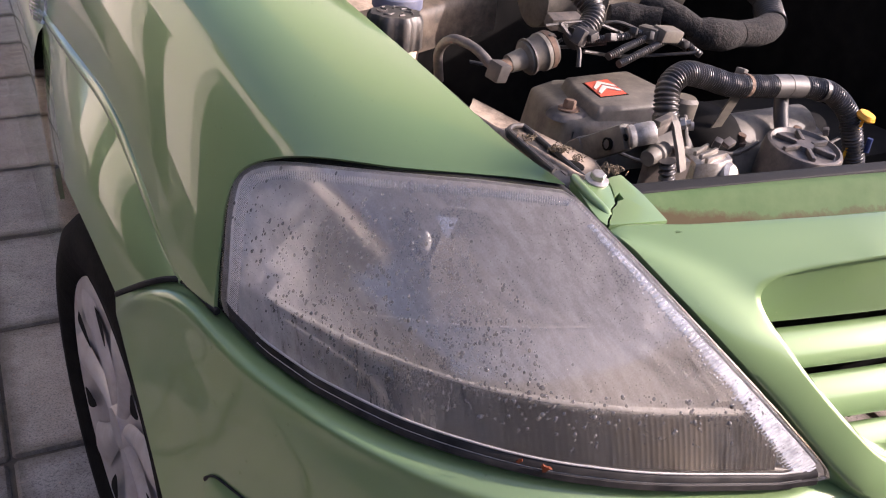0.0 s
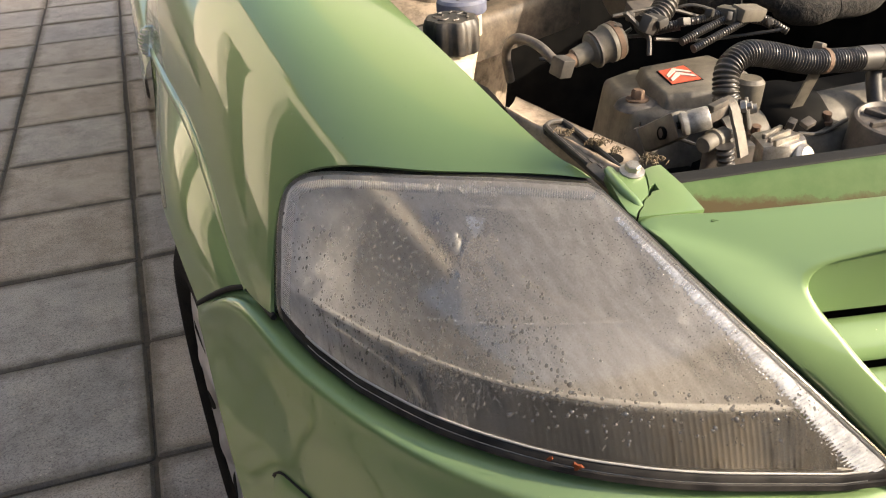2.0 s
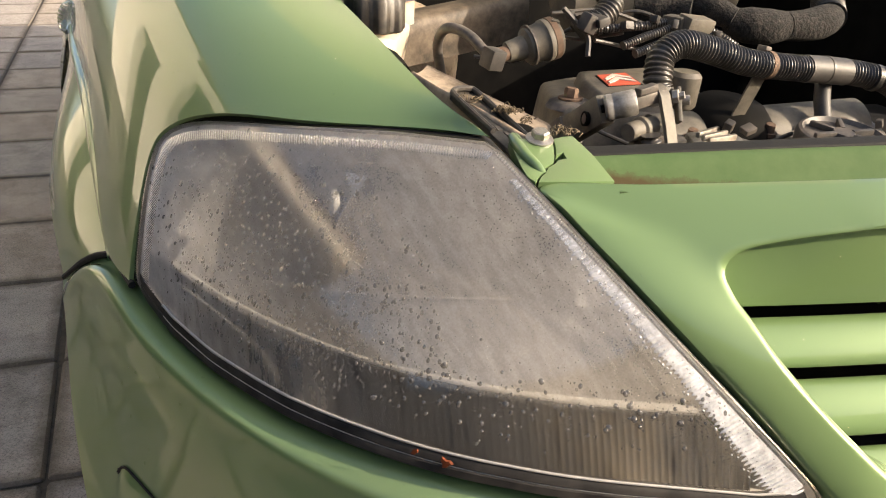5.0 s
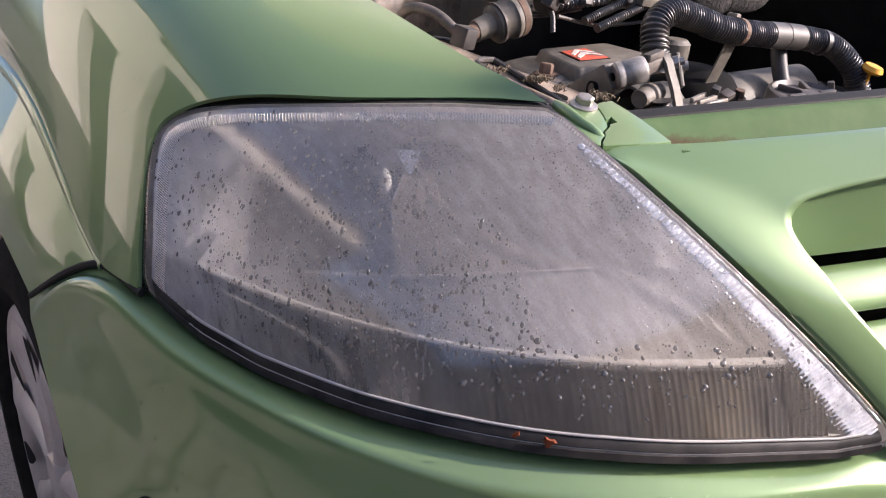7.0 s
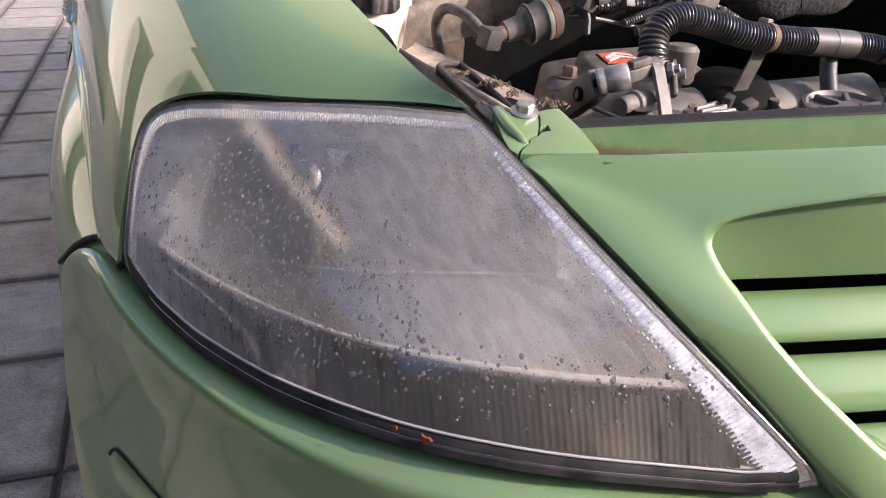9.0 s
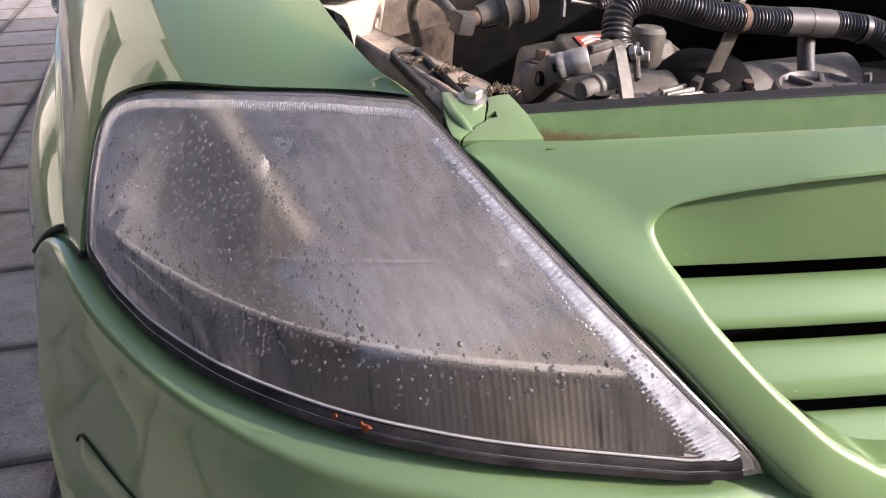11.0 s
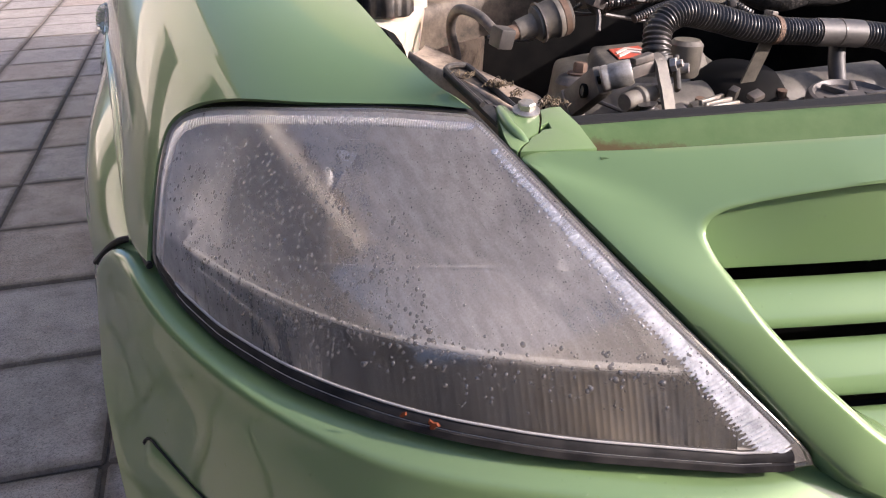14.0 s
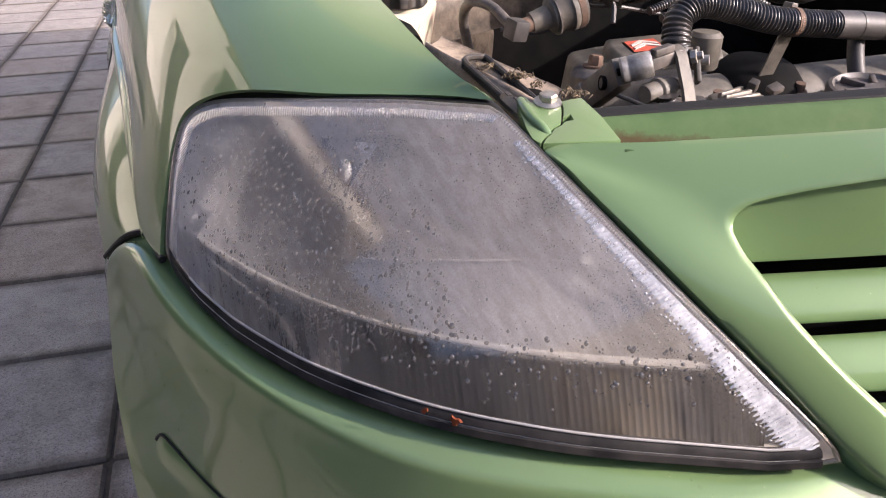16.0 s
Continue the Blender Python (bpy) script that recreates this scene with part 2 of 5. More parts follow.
def sheet(surface, closed=False):
    """Vertices and faces of a grid surface[v, u]."""
    h, w = surface.shape[:2]
    verts = surface.reshape(-1, 3).tolist()
    faces = [(j * w + i, j * w + (i + 1) % w, (j + 1) * w + (i + 1) % w, (j + 1) * w + i)
             for j in range(h - 1) for i in range(w if closed else w - 1)]
    return verts, faces


def normals(surface):
    du, dv = np.gradient(surface, axis=1), np.gradient(surface, axis=0)
    n = np.cross(du, dv)
    return n / (np.linalg.norm(n, axis=-1, keepdims=True) + 1e-12)


def solid(surface, thick):
    """A grid surface with thickness: its back lies thick metres against its normals, the rim is closed."""
    back = surface - normals(surface) * thick
    h, w = surface.shape[:2]
    v1, f1 = sheet(surface)
    v2, f2 = sheet(back)
    n = h * w
    faces = f1 + [tuple(n + i for i in reversed(f)) for f in f2]
    rim = [i for i in range(w)] + [j * w + w - 1 for j in range(1, h)] + [(h - 1) * w + i for i in range(w - 2, -1, -1)] + [j * w for j in range(h - 2, 0, -1)]
    faces += [(b, a, a + n, b + n) for a, b in zip(rim, rim[1:] + rim[:1])]
    return v1 + v2, faces


def join(*pieces):
    verts, faces = [], []
    for v, f in pieces:
        o = len(verts)
        verts += [tuple(p) for p in v]
        faces += [tuple(i + o for i in q) for q in f]
    return verts, faces


def link(name, geo, material, smooth=True, sharp=None):
    me = bpy.data.meshes.new(name)
    me.from_pydata([tuple(map(float, p)) for p in geo[0]], [], geo[1])
    me.validate()
    me.materials.append(material)
    if smooth:
        me.shade_smooth()
        if sharp:
            me.set_sharp_from_angle(angle=radians(sharp))
    return new(name, me)


def part(name, geo, material, parent, label="", smooth=True, sharp=40):
    ob = link(name, geo, material, smooth, sharp)
    ob.parent = parent
    if label:
        ob["label"] = label
    return ob


def thing(name, label, category, place=(0, 0, 0), kind="", group=""):
    ob = new(name)
    ob.empty_display_size = 0.05
    ob.location = place
    return tagged(ob, label, category, group, kind)


def basis(axis):
    z = V(axis) / np.linalg.norm(axis)
    x = np.cross((0, 0, 1) if abs(z[2]) < 0.9 else (1, 0, 0), z)
    x /= np.linalg.norm(x)
    return x, np.cross(z, x), z


def lathe(profile, base, axis, n=32, wobble=None):
    """A turned body: profile rows of (radius, height along the axis)."""
    x, y, z = basis(axis)
    a = np.linspace(0, 2 * math.pi, n, endpoint=False)
    ring = []
    for r, h in profile:
        k = np.ones(n) if wobble is None else wobble(a)
        ring.append(V(base) + h * z + (r * k)[:, None] * (np.cos(a)[:, None] * x + np.sin(a)[:, None] * y))
    v, f = sheet(np.array(ring), True)
    last = (len(ring) - 1) * n
    f.append(tuple(range(n - 1, -1, -1)))
    f.append(tuple(range(last, last + n)))
    return v, f


def tube(points, radius, n=16, steps=60, ribs=0.0, pitch=0.004, caps=True):
    """A hose along a smooth curve; ribs: the depth of its corrugation."""
    c = even(points, steps)
    tan = np.gradient(c, axis=0)
    tan /= np.linalg.norm(tan, axis=1, keepdims=True)
    s = np.r_[0, np.cumsum(np.linalg.norm(np.diff(c, axis=0), axis=1))]
    up = basis(tan[0])[0]
    a = np.linspace(0, 2 * math.pi, n, endpoint=False)
    rings = []
    for k in range(steps):
        up = up - tan[k] * (up @ tan[k])
        up /= np.linalg.norm(up)
        side = np.cross(tan[k], up)
        r = np.interp(k / (steps - 1), np.linspace(0, 1, len(radius)), radius) if isinstance(radius, (list, tuple)) else radius
        if ribs:
            r = r + ribs * math.copysign(abs(math.cos(2 * math.pi * s[k] / pitch)) ** 0.6, math.cos(2 * math.pi * s[k] / pitch))
        rings.append(c[k] + r * (np.cos(a)[:, None] * up + np.sin(a)[:, None] * side))
    v, f = sheet(np.array(rings), True)
    if caps:
        f.append(tuple(range(n - 1, -1, -1)))
        f.append(tuple(range((steps - 1) * n, steps * n)))
    return v, f


def block(size, m=Matrix(), bevel=0.004, segments=2, taper=1.0):
    """A box with rounded edges, its base centred on the pose m; taper: how much narrower its top is."""
    bm = bmesh.new()
    bmesh.ops.create_cube(bm, size=1)
    for v in bm.verts:
        k = taper if v.co.z > 0 else 1.0
        v.co = Vector((v.co.x * size[0] * k, v.co.y * size[1] * k, (v.co.z + 0.5) * size[2]))
    if bevel:
        bmesh.ops.bevel(bm, geom=list(bm.edges), offset=bevel, segments=segments, profile=0.6, affect="EDGES")
    bm.transform(m)
    out = [tuple(v.co) for v in bm.verts], [tuple(v.index for v in f.verts) for f in bm.faces]
    bm.free()
    return out


def slab_of(outline, low, high, bevel=0.003, m=Matrix()):
    """An upright prism over a plan outline, from low to high, with rounded edges."""
    bm = bmesh.new()
    a = [bm.verts.new((x, y, low)) for x, y in outline]
    b = [bm.verts.new((x, y, high)) for x, y in outline]
    n = len(a)
    bm.faces.new(a[::-1])
    bm.faces.new(b)
    for i in range(n):
        bm.faces.new((a[i], a[(i + 1) % n], b[(i + 1) % n], b[i]))
    bmesh.ops.recalc_face_normals(bm, faces=bm.faces)
    if bevel:
        bmesh.ops.bevel(bm, geom=list(bm.edges), offset=bevel, segments=2, profile=0.6, affect="EDGES")
    bm.transform(m)
    bm.verts.index_update()
    out = [tuple(v.co) for v in bm.verts], [tuple(v.index for v in f.verts) for f in bm.faces]
    bm.free()
    return out


def eased(surface, rounds, both=True):
    """The surface with its ripples taken out; its border stays."""
    s = surface.copy()
    for _ in range(rounds):
        t = s.copy()
        if both:
            t[1:-1, 1:-1] = (s[:-2, 1:-1] + s[2:, 1:-1] + s[1:-1, :-2] + s[1:-1, 2:]) / 4
        else:
            t[:, 1:-1] = s[:, 1:-1] / 2 + (s[:, :-2] + s[:, 2:]) / 4
        s = t
    return s


def frustum(low, high, z0, z1, bevel=0.003):
    """A prism whose lower and upper outlines differ, with rounded edges."""
    bm = bmesh.new()
    a = [bm.verts.new((x, y, z0)) for x, y in low]
    b = [bm.verts.new((x, y, z1)) for x, y in high]
    n = len(a)
    bm.faces.new(a[::-1])
    bm.faces.new(b)
    for i in range(n):
        bm.faces.new((a[i], a[(i + 1) % n], b[(i + 1) % n], b[i]))
    bmesh.ops.recalc_face_normals(bm, faces=bm.faces)
    bmesh.ops.bevel(bm, geom=list(bm.edges), offset=bevel, segments=3, profile=0.6, affect="EDGES")
    bm.verts.index_update()
    out = [tuple(v.co) for v in bm.verts], [tuple(v.index for v in f.verts) for f in bm.faces]
    bm.free()
    return out


def coons(front, rear, inner, outer, nu, nv, ease=1.0):
    """A patch between four curves: front and rear run along u, inner (u=0) and outer (u=1) along v."""
    f, r, i, o = even(front, nu), even(rear, nu), even(inner, nv), even(outer, nv)
    u, v = np.linspace(0, 1, nu)[None, :, None], np.linspace(0, 1, nv)[:, None, None]
    a = (1 - u) ** ease
    flat = a * (1 - v) * f[0] + (1 - a) * (1 - v) * f[-1] + a * v * r[0] + (1 - a) * v * r[-1]
    return (1 - v) * f[None] + v * r[None] + a * i[:, None] + (1 - a) * o[:, None] - flat


# ---- the car: front right corner ----
car = thing("car", "light green metallic small car with its bonnet open, on paving", "car", (0.9, 1.0, 0))
car_inv = Matrix.Translation((-0.9, -1.0, 0))


def cpart(name, geo, material, parent=None, label="", smooth=True, sharp=40):
    """A part of the car, given in world places."""
    ob = part(name, geo, material, parent or car, label, smooth, sharp)
    if parent is None:
        ob.matrix_parent_inverse = car_inv
    return ob


# the headlight's outer face: y over (x, z)
LENS = (0.4281, -0.5997, 0.5869, 2.3853, -0.5128, 2.5149, -5.6185, -3.7799, -7.5565)


def lens_y(x, z):
    a, b = x - 0.35, z - 0.65
    k = LENS
    return k[0] + k[1] * a + k[2] * b + k[3] * a * a + k[4] * a * b + k[5] * b * b + k[6] * a**3 + k[7] * a * a * b + k[8] * a * b * b


LENS_OUTLINE = [(0.4090, 0.7878), (0.400, 0.788), (0.380, 0.7878), (0.351, 0.787), (0.297, 0.782), (0.244, 0.774), (0.214, 0.765), (0.196, 0.752), (0.186, 0.732),
                (0.179, 0.710), (0.172, 0.679), (0.167, 0.650), (0.172, 0.640), (0.189, 0.627), (0.215, 0.618), (0.260, 0.611), (0.308, 0.607), (0.386, 0.599),
                (0.484, 0.586), (0.545, 0.577), (0.578, 0.577), (0.590, 0.585), (0.544, 0.638), (0.505, 0.681), (0.473, 0.717), (0.433, 0.764), (0.4200, 0.7795), (0.4145, 0.7855)]
LENS_MID = V((0.36, 0.69))


def lens_ring(k, n=120, push=0.0):
    """A ring of the headlight's face, k times the outline about its middle; push: metres inward along y."""
    o = LENS_MID + (even(LENS_OUTLINE, n, True) - LENS_MID) * k
    return np.c_[o[:, 0], lens_y(o[:, 0], o[:, 1]) + push, o[:, 1]]


def lens_disc(rings, push=0.0, k1=1.0):
    return np.array([lens_ring(k, push=push) for k in np.linspace(0.0005, k1, rings)])


m = Mat("fogged_lens", (0.56, 0.53, 0.50), 0.4)
sep = m.node("ShaderNodeSeparateXYZ")
m.link(m.coords(), sep.inputs[0])


def calc(mat, op, a, b):
    n = mat.t.nodes.new("ShaderNodeMath")
    n.operation = op
    for v, i in ((a, 0), (b, 1)):
        if isinstance(v, (int, float)):
            n.inputs[i].default_value = v
        else:
            mat.link(v, n.inputs[i])
    return n.outputs[0]


# condensation: a full film above the moulded step, runs and streaks below it
dx = calc(m, "SUBTRACT", sep.outputs[0], 0.179)
line = calc(m, "ADD", 0.676, calc(m, "ADD", calc(m, "MULTIPLY", dx, -0.14), calc(m, "MULTIPLY", calc(m, "MULTIPLY", dx, dx), 0.12)))
above = m.node("ShaderNodeMapRange")
above.inputs[1].default_value, above.inputs[2].default_value = -0.004, 0.002
m.link(calc(m, "SUBTRACT", sep.outputs[2], line), above.inputs[0])
# Extra film at low x stands in for the lit inner cheek's brightness.
film = m.ramp(sep.outputs[0], [(0.185, grey(0.52)), (0.222, grey(0.36)), (0.290, grey(0.28)), (0.335, grey(0.35)), (0.40, grey(0.39))])
film = m.blend(1.0, film, m.ramp(m.noise(11.0, 6.0, 0.6), [(0.32, grey(0.82)), (0.68, grey(1.16))]), "MULTIPLY")
runs = m.ramp(m.noise(34.0, 5.0, 0.65, (4.6, 1.2, 0.28)), [(0.34, grey(0.05)), (0.44, grey(0.24)), (0.70, grey(0.36))])
runs = m.blend(1.0, runs, m.ramp(sep.outputs[0], [(0.20, grey(1.0)), (0.29, grey(0.62)), (0.35, grey(0.24)), (0.42, grey(0.26)), (0.52, grey(0.50))]), "MULTIPLY")
fine = m.ramp(m.noise(620.0, 4.0, 0.75), [(0.3, grey(0.84)), (0.7, grey(1.16))])
fog = m.blend(above.outputs[0], runs, film)
end = m.node("ShaderNodeMapRange")
end.inputs[1].default_value, end.inputs[2].default_value, end.inputs[3].default_value, end.inputs[4].default_value = 0.185, 0.330, 0.26, 0.0
m.link(sep.outputs[0], end.inputs[0])
fog = m.blend(1.0, fog, fine, "MULTIPLY")
# Cover tone: pale at low x, browner towards high x, broken by noise.
tone_at = calc(m, "ADD", calc(m, "MULTIPLY", sep.outputs[0], 2.2), calc(m, "MULTIPLY", m.noise(7.0, 4.0), 0.9))
tone = m.ramp(tone_at, [(0.80, (0.90, 0.87, 0.84)), (1.05, (0.84, 0.76, 0.65))])
brush = m.node("ShaderNodeMapping", Rotation=(0, -0.53, 0), Scale=(0.45, 1.0, 3.2))
brush.vector_type = "TEXTURE"
m.link(m.coords(), brush.inputs[0])
strokes = m.node("ShaderNodeTexNoise", Scale=70.0, Detail=5.0)
m.link(brush.outputs[0], strokes.inputs["Vector"])
fog = m.blend(1.0, fog, m.ramp(strokes.outputs["Fac"], [(0.36, grey(0.92)), (0.50, grey(0.99)), (0.64, grey(1.09))]), "MULTIPLY")
fog = m.blend(1.0, fog, end.outputs[0], "ADD")
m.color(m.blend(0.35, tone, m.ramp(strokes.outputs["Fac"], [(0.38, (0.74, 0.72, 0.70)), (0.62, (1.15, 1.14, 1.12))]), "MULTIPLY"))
out = m.t.nodes["Material Output"]
clear = m.node("ShaderNodeBsdfGlass", IOR=1.03, Roughness=0.18)
clear.inputs[0].default_value = (0.93, 0.91, 0.88, 1)
milky = m.node("ShaderNodeBsdfTranslucent")
milky.inputs[0].default_value = (0.90, 0.87, 0.84, 1)
haze = m.t.nodes.new("ShaderNodeMixShader")
haze.inputs[0].default_value = 0.38
m.link(m.p.outputs[0], haze.inputs[1])
m.link(milky.outputs[0], haze.inputs[2])
mix = m.t.nodes.new("ShaderNodeMixShader")
m.link(fog, mix.inputs[0])
m.link(clear.outputs[0], mix.inputs[1])
m.link(haze.outputs[0], mix.inputs[2])
gloss = m.node("ShaderNodeBsdfGlossy", Roughness=0.03)
mist = m.node("ShaderNodeBump", Strength=0.05, Distance=0.0004)
m.link(m.noise(900.0, 3.0, 0.7), mist.inputs["Height"])
m.link(mist.outputs[0], gloss.inputs["Normal"])
coat = m.t.nodes.new("ShaderNodeMixShader")
m.link(m.node("ShaderNodeFresnel", IOR=1.9).outputs[0], coat.inputs[0])
m.link(mix.outputs[0], coat.inputs[1])
m.link(gloss.outputs[0], coat.inputs[2])
m.link(coat.outputs[0], out.inputs[0])
LENS_MAT = m.m
m = Mat("housing_silver", (0.46, 0.43, 0.39), 0.5, 0.1)
m.color(m.ramp(m.noise(8.0, 6.0), [(0.3, (0.64, 0.61, 0.56)), (0.7, (0.80, 0.77, 0.72))]))
HOUSING = m.m

m = Mat("lens_edge", (0.06, 0.055, 0.045), 0.22, Coat_Weight=1.0)
out = m.t.nodes["Material Output"]
clear = m.node("ShaderNodeBsdfGlass", IOR=1.2, Roughness=0.12)
mix = m.t.nodes.new("ShaderNodeMixShader")
mix.inputs[0].default_value = 0.5
m.link(clear.outputs[0], mix.inputs[1])
m.link(m.p.outputs[0], mix.inputs[2])
m.link(mix.outputs[0], out.inputs[0])
RIM_MAT = m.m
m = Mat("ribbed_clear_plastic", (0.50, 0.49, 0.47), 0.14, Coat_Weight=1.0, Specular_IOR_Level=0.8)
out = m.t.nodes["Material Output"]
clear = m.node("ShaderNodeBsdfGlass", IOR=1.35, Roughness=0.08)
mix = m.t.nodes.new("ShaderNodeMixShader")
m.link(m.ramp(m.noise(60.0, 4.0), [(0.35, grey(0.12)), (0.7, grey(0.40))]), mix.inputs[0])
m.link(clear.outputs[0], mix.inputs[1])
m.link(m.p.outputs[0], mix.inputs[2])
m.link(mix.outputs[0], out.inputs[0])
RIB_MAT = m.m
m = Mat("prismatic_plastic", (0.95, 0.95, 0.95), 0.15, Coat_Weight=1.0, Specular_IOR_Level=1.0)
out = m.t.nodes["Material Output"]
clear = m.node("ShaderNodeBsdfGlass", IOR=1.4, Roughness=0.05)
mix = m.t.nodes.new("ShaderNodeMixShader")
sep = m.node("ShaderNodeSeparateXYZ")
m.link(m.coords(), sep.inputs[0])
# Sun glare painted in: whiter towards high x, broken by noise.
glare_noise = m.ramp(m.noise(70.0, 4.0, 0.7), [(0.35, grey(0.45)), (0.65, grey(1.0))])
m.link(m.blend(1.0, glare_noise, m.ramp(sep.outputs[0], [(0.42, grey(0.22)), (0.47, grey(0.5)), (0.51, grey(0.8))]), "MULTIPLY"), mix.inputs[0])
m.link(clear.outputs[0], mix.inputs[1])
m.link(m.p.outputs[0], mix.inputs[2])
m.link(mix.outputs[0], out.inputs[0])
PRISM_MAT = m.m
TRIM_MAT = Mat("silvery_moulding", (0.46, 0.45, 0.43), 0.4, 0.2).m
STEP_MAT = Mat("dull_silver", (0.42, 0.40, 0.37), 0.4, 0.3).m
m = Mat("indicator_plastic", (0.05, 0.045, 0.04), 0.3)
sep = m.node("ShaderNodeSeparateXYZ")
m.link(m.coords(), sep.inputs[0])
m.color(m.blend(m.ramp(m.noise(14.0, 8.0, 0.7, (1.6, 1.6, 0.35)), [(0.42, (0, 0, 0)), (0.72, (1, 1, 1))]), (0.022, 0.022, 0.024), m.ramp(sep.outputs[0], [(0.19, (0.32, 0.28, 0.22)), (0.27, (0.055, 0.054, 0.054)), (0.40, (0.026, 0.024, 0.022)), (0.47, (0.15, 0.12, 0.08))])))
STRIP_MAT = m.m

# headlight: housing with a bezel step, reflectors, indicator strip, cover
headlight = cpart("headlight", sheet(np.array([lens_ring(k, push=d) for k, d in ((0.995, 0.003), (0.94, 0.010), (0.925, 0.016), (0.90, 0.026), (0.80, 0.045), (0.5, 0.112), (0.0005, 0.125))]), True),
                  HOUSING, None, "fogged weathered headlight with condensation drops inside and out")
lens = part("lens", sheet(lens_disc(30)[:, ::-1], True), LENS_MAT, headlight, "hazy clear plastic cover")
lens.visible_shadow = False
part("gasket", sheet(np.array([lens_ring(1.002, push=0.004), lens_ring(1.014, push=0.006), lens_ring(1.022, push=0.02), lens_ring(1.0, push=0.04)]), True), RUBBER, headlight, "black rubber seal")
rim = sheet(np.array([lens_ring(0.984, push=-0.0002), lens_ring(0.992, push=-0.0016), lens_ring(1.004, push=-0.0006), lens_ring(1.006, push=0.006), lens_ring(0.996, push=0.010)])[:, ::-1], True)
lens_rim = part("lens_rim", rim, RIM_MAT, headlight, "scuffed clear plastic edge of the cover")
lens_rim.visible_shadow = False

STEP = [(0.179, 0.676), (0.198, 0.6735), (0.222, 0.669), (0.256, 0.664), (0.310, 0.658), (0.354, 0.655), (0.402, 0.651), (0.449, 0.647), (0.512, 0.642)]


def on_lens(xz, push=0.0):
    xz = V(xz)
    return np.c_[xz[:, 0], lens_y(xz[:, 0], xz[:, 1]) + push, xz[:, 1]]


part("step_trim", tube(on_lens(cr(STEP, 40), 0.005), [0.0009, 0.0015, 0.0018, 0.0022, 0.0036], 8, 90), TRIM_MAT, headlight, "thin silvery moulding")
low = V([p for p in LENS_OUTLINE if p[1] < 0.66 and p[0] < 0.585 and (p[1] < 0.63 or p[0] < 0.2)])
low = low[np.argsort(low[:, 0])]
xs = np.linspace(0.178, 0.548, 640)
ztop = np.interp(xs, V(STEP)[:, 0], V(STEP)[:, 1])
ztop = np.where(xs > 0.512, 0.642 - (xs - 0.512) * 1.05, ztop)
zlow = np.interp(xs, low[:, 0], low[:, 1]) + 0.008
flute = (0.0001 + 0.0007 * np.clip((xs - 0.38) / 0.12, 0, 1)) * np.abs(np.sin(math.pi * xs / 0.0046))
strip = np.array([np.c_[xs, lens_y(xs, ztop + (zlow - ztop) * k) + 0.009 + flute + 0.012 * (k == 0), ztop + (zlow - ztop) * k] for k in (0, 0.03, 0.3, 0.6, 1.0)])
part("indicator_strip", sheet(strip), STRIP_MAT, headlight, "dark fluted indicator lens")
fx = np.linspace(0.170, 0.579, 120)
fz = np.interp(fx, [*low[:, 0], 0.5865], [*low[:, 1], 0.5815])
flange = np.array([np.c_[fx, lens_y(fx, fz + up) + d, fz + up] for up, d in ((-0.003, 0.010), (-0.003, -0.0005), (-0.0015, -0.0030), (0.0030, -0.0030), (0.0042, -0.0014), (0.0052, -0.0026), (0.0090, -0.0022), (0.0108, -0.0004), (0.0115, 0.003))])
m = Mat("flange_plastic", (0.05, 0.042, 0.03), 0.5, Specular_IOR_Level=0.15)
m.color(m.ramp(m.noise(50.0, 6.0), [(0.35, (0.012, 0.011, 0.011)), (0.7, (0.042, 0.038, 0.034))]))
part("lower_flange", sheet(flange), m.m, headlight, "dark weathered lower flange of the cover")
for up, r in ((0.0118, 0.0010), (0.0078, 0.0003), (0.0040, 0.0006), (0.0004, 0.0003)):
    z = np.interp(np.linspace(0.185, 0.565, 60), low[:, 0], low[:, 1]) + up
    part("edge_bead", tube(on_lens(np.c_[np.linspace(0.185, 0.565, 60), z], -0.0012), r, 8, 120), STEP_MAT, headlight)


# inside of the headlight: places over (x, z) on the cover, and how far behind it they lie
LEFT_RIM = [(0.262, 0.757), (0.244, 0.736), (0.2335, 0.7125), (0.2295, 0.700), (0.2265, 0.683)]
CUSP = [(0.3435, 0.7685), (0.3285, 0.757), (0.316, 0.7425), (0.307, 0.7276), (0.2985, 0.694)]
RIGHT_RIM = [(0.418, 0.768), (0.438, 0.745), (0.447, 0.725), (0.449, 0.712), (0.446, 0.7035)]
BEZEL = [(0.186, 0.684), (0.193, 0.700), (0.1985, 0.724), (0.207, 0.744), (0.226, 0.7545), (0.259, 0.7605), (0.3245, 0.7675), (0.3935, 0.7725)]
SHELF = [(0.222, 0.6815), (0.2265, 0.683), (0.260, 0.6885), (0.291, 0.6925), (0.348, 0.699), (0.406, 0.7035), (0.446, 0.7035), (0.470, 0.695)]


INTO = V((0.05, 0.92, -0.38))


def behind(a, b, push, nu=30, nv=30, sag=0.0, flutes=0, deep=0.0):
    """A patch between two curves on the cover: push gives its depth at either curve, sag how far its middle is hollowed."""
    p, q = even(a, nv), even(b, nv)
    rows = []
    for u in np.linspace(0, 1, nu):
        w = np.sin(math.pi * np.linspace(0.08, 0.92, nv)) ** 0.6
        wave = deep * np.abs(np.sin(math.pi * flutes * np.linspace(0, 1, nv))) if flutes else 0.0
        rows.append(on_lens(p * (1 - u) + q * u) + np.outer(push[0] * (1 - u) + push[1] * u + sag * math.sin(math.pi * u) ** 0.8 * w + wave, INTO))
    return sheet(np.array(rows))


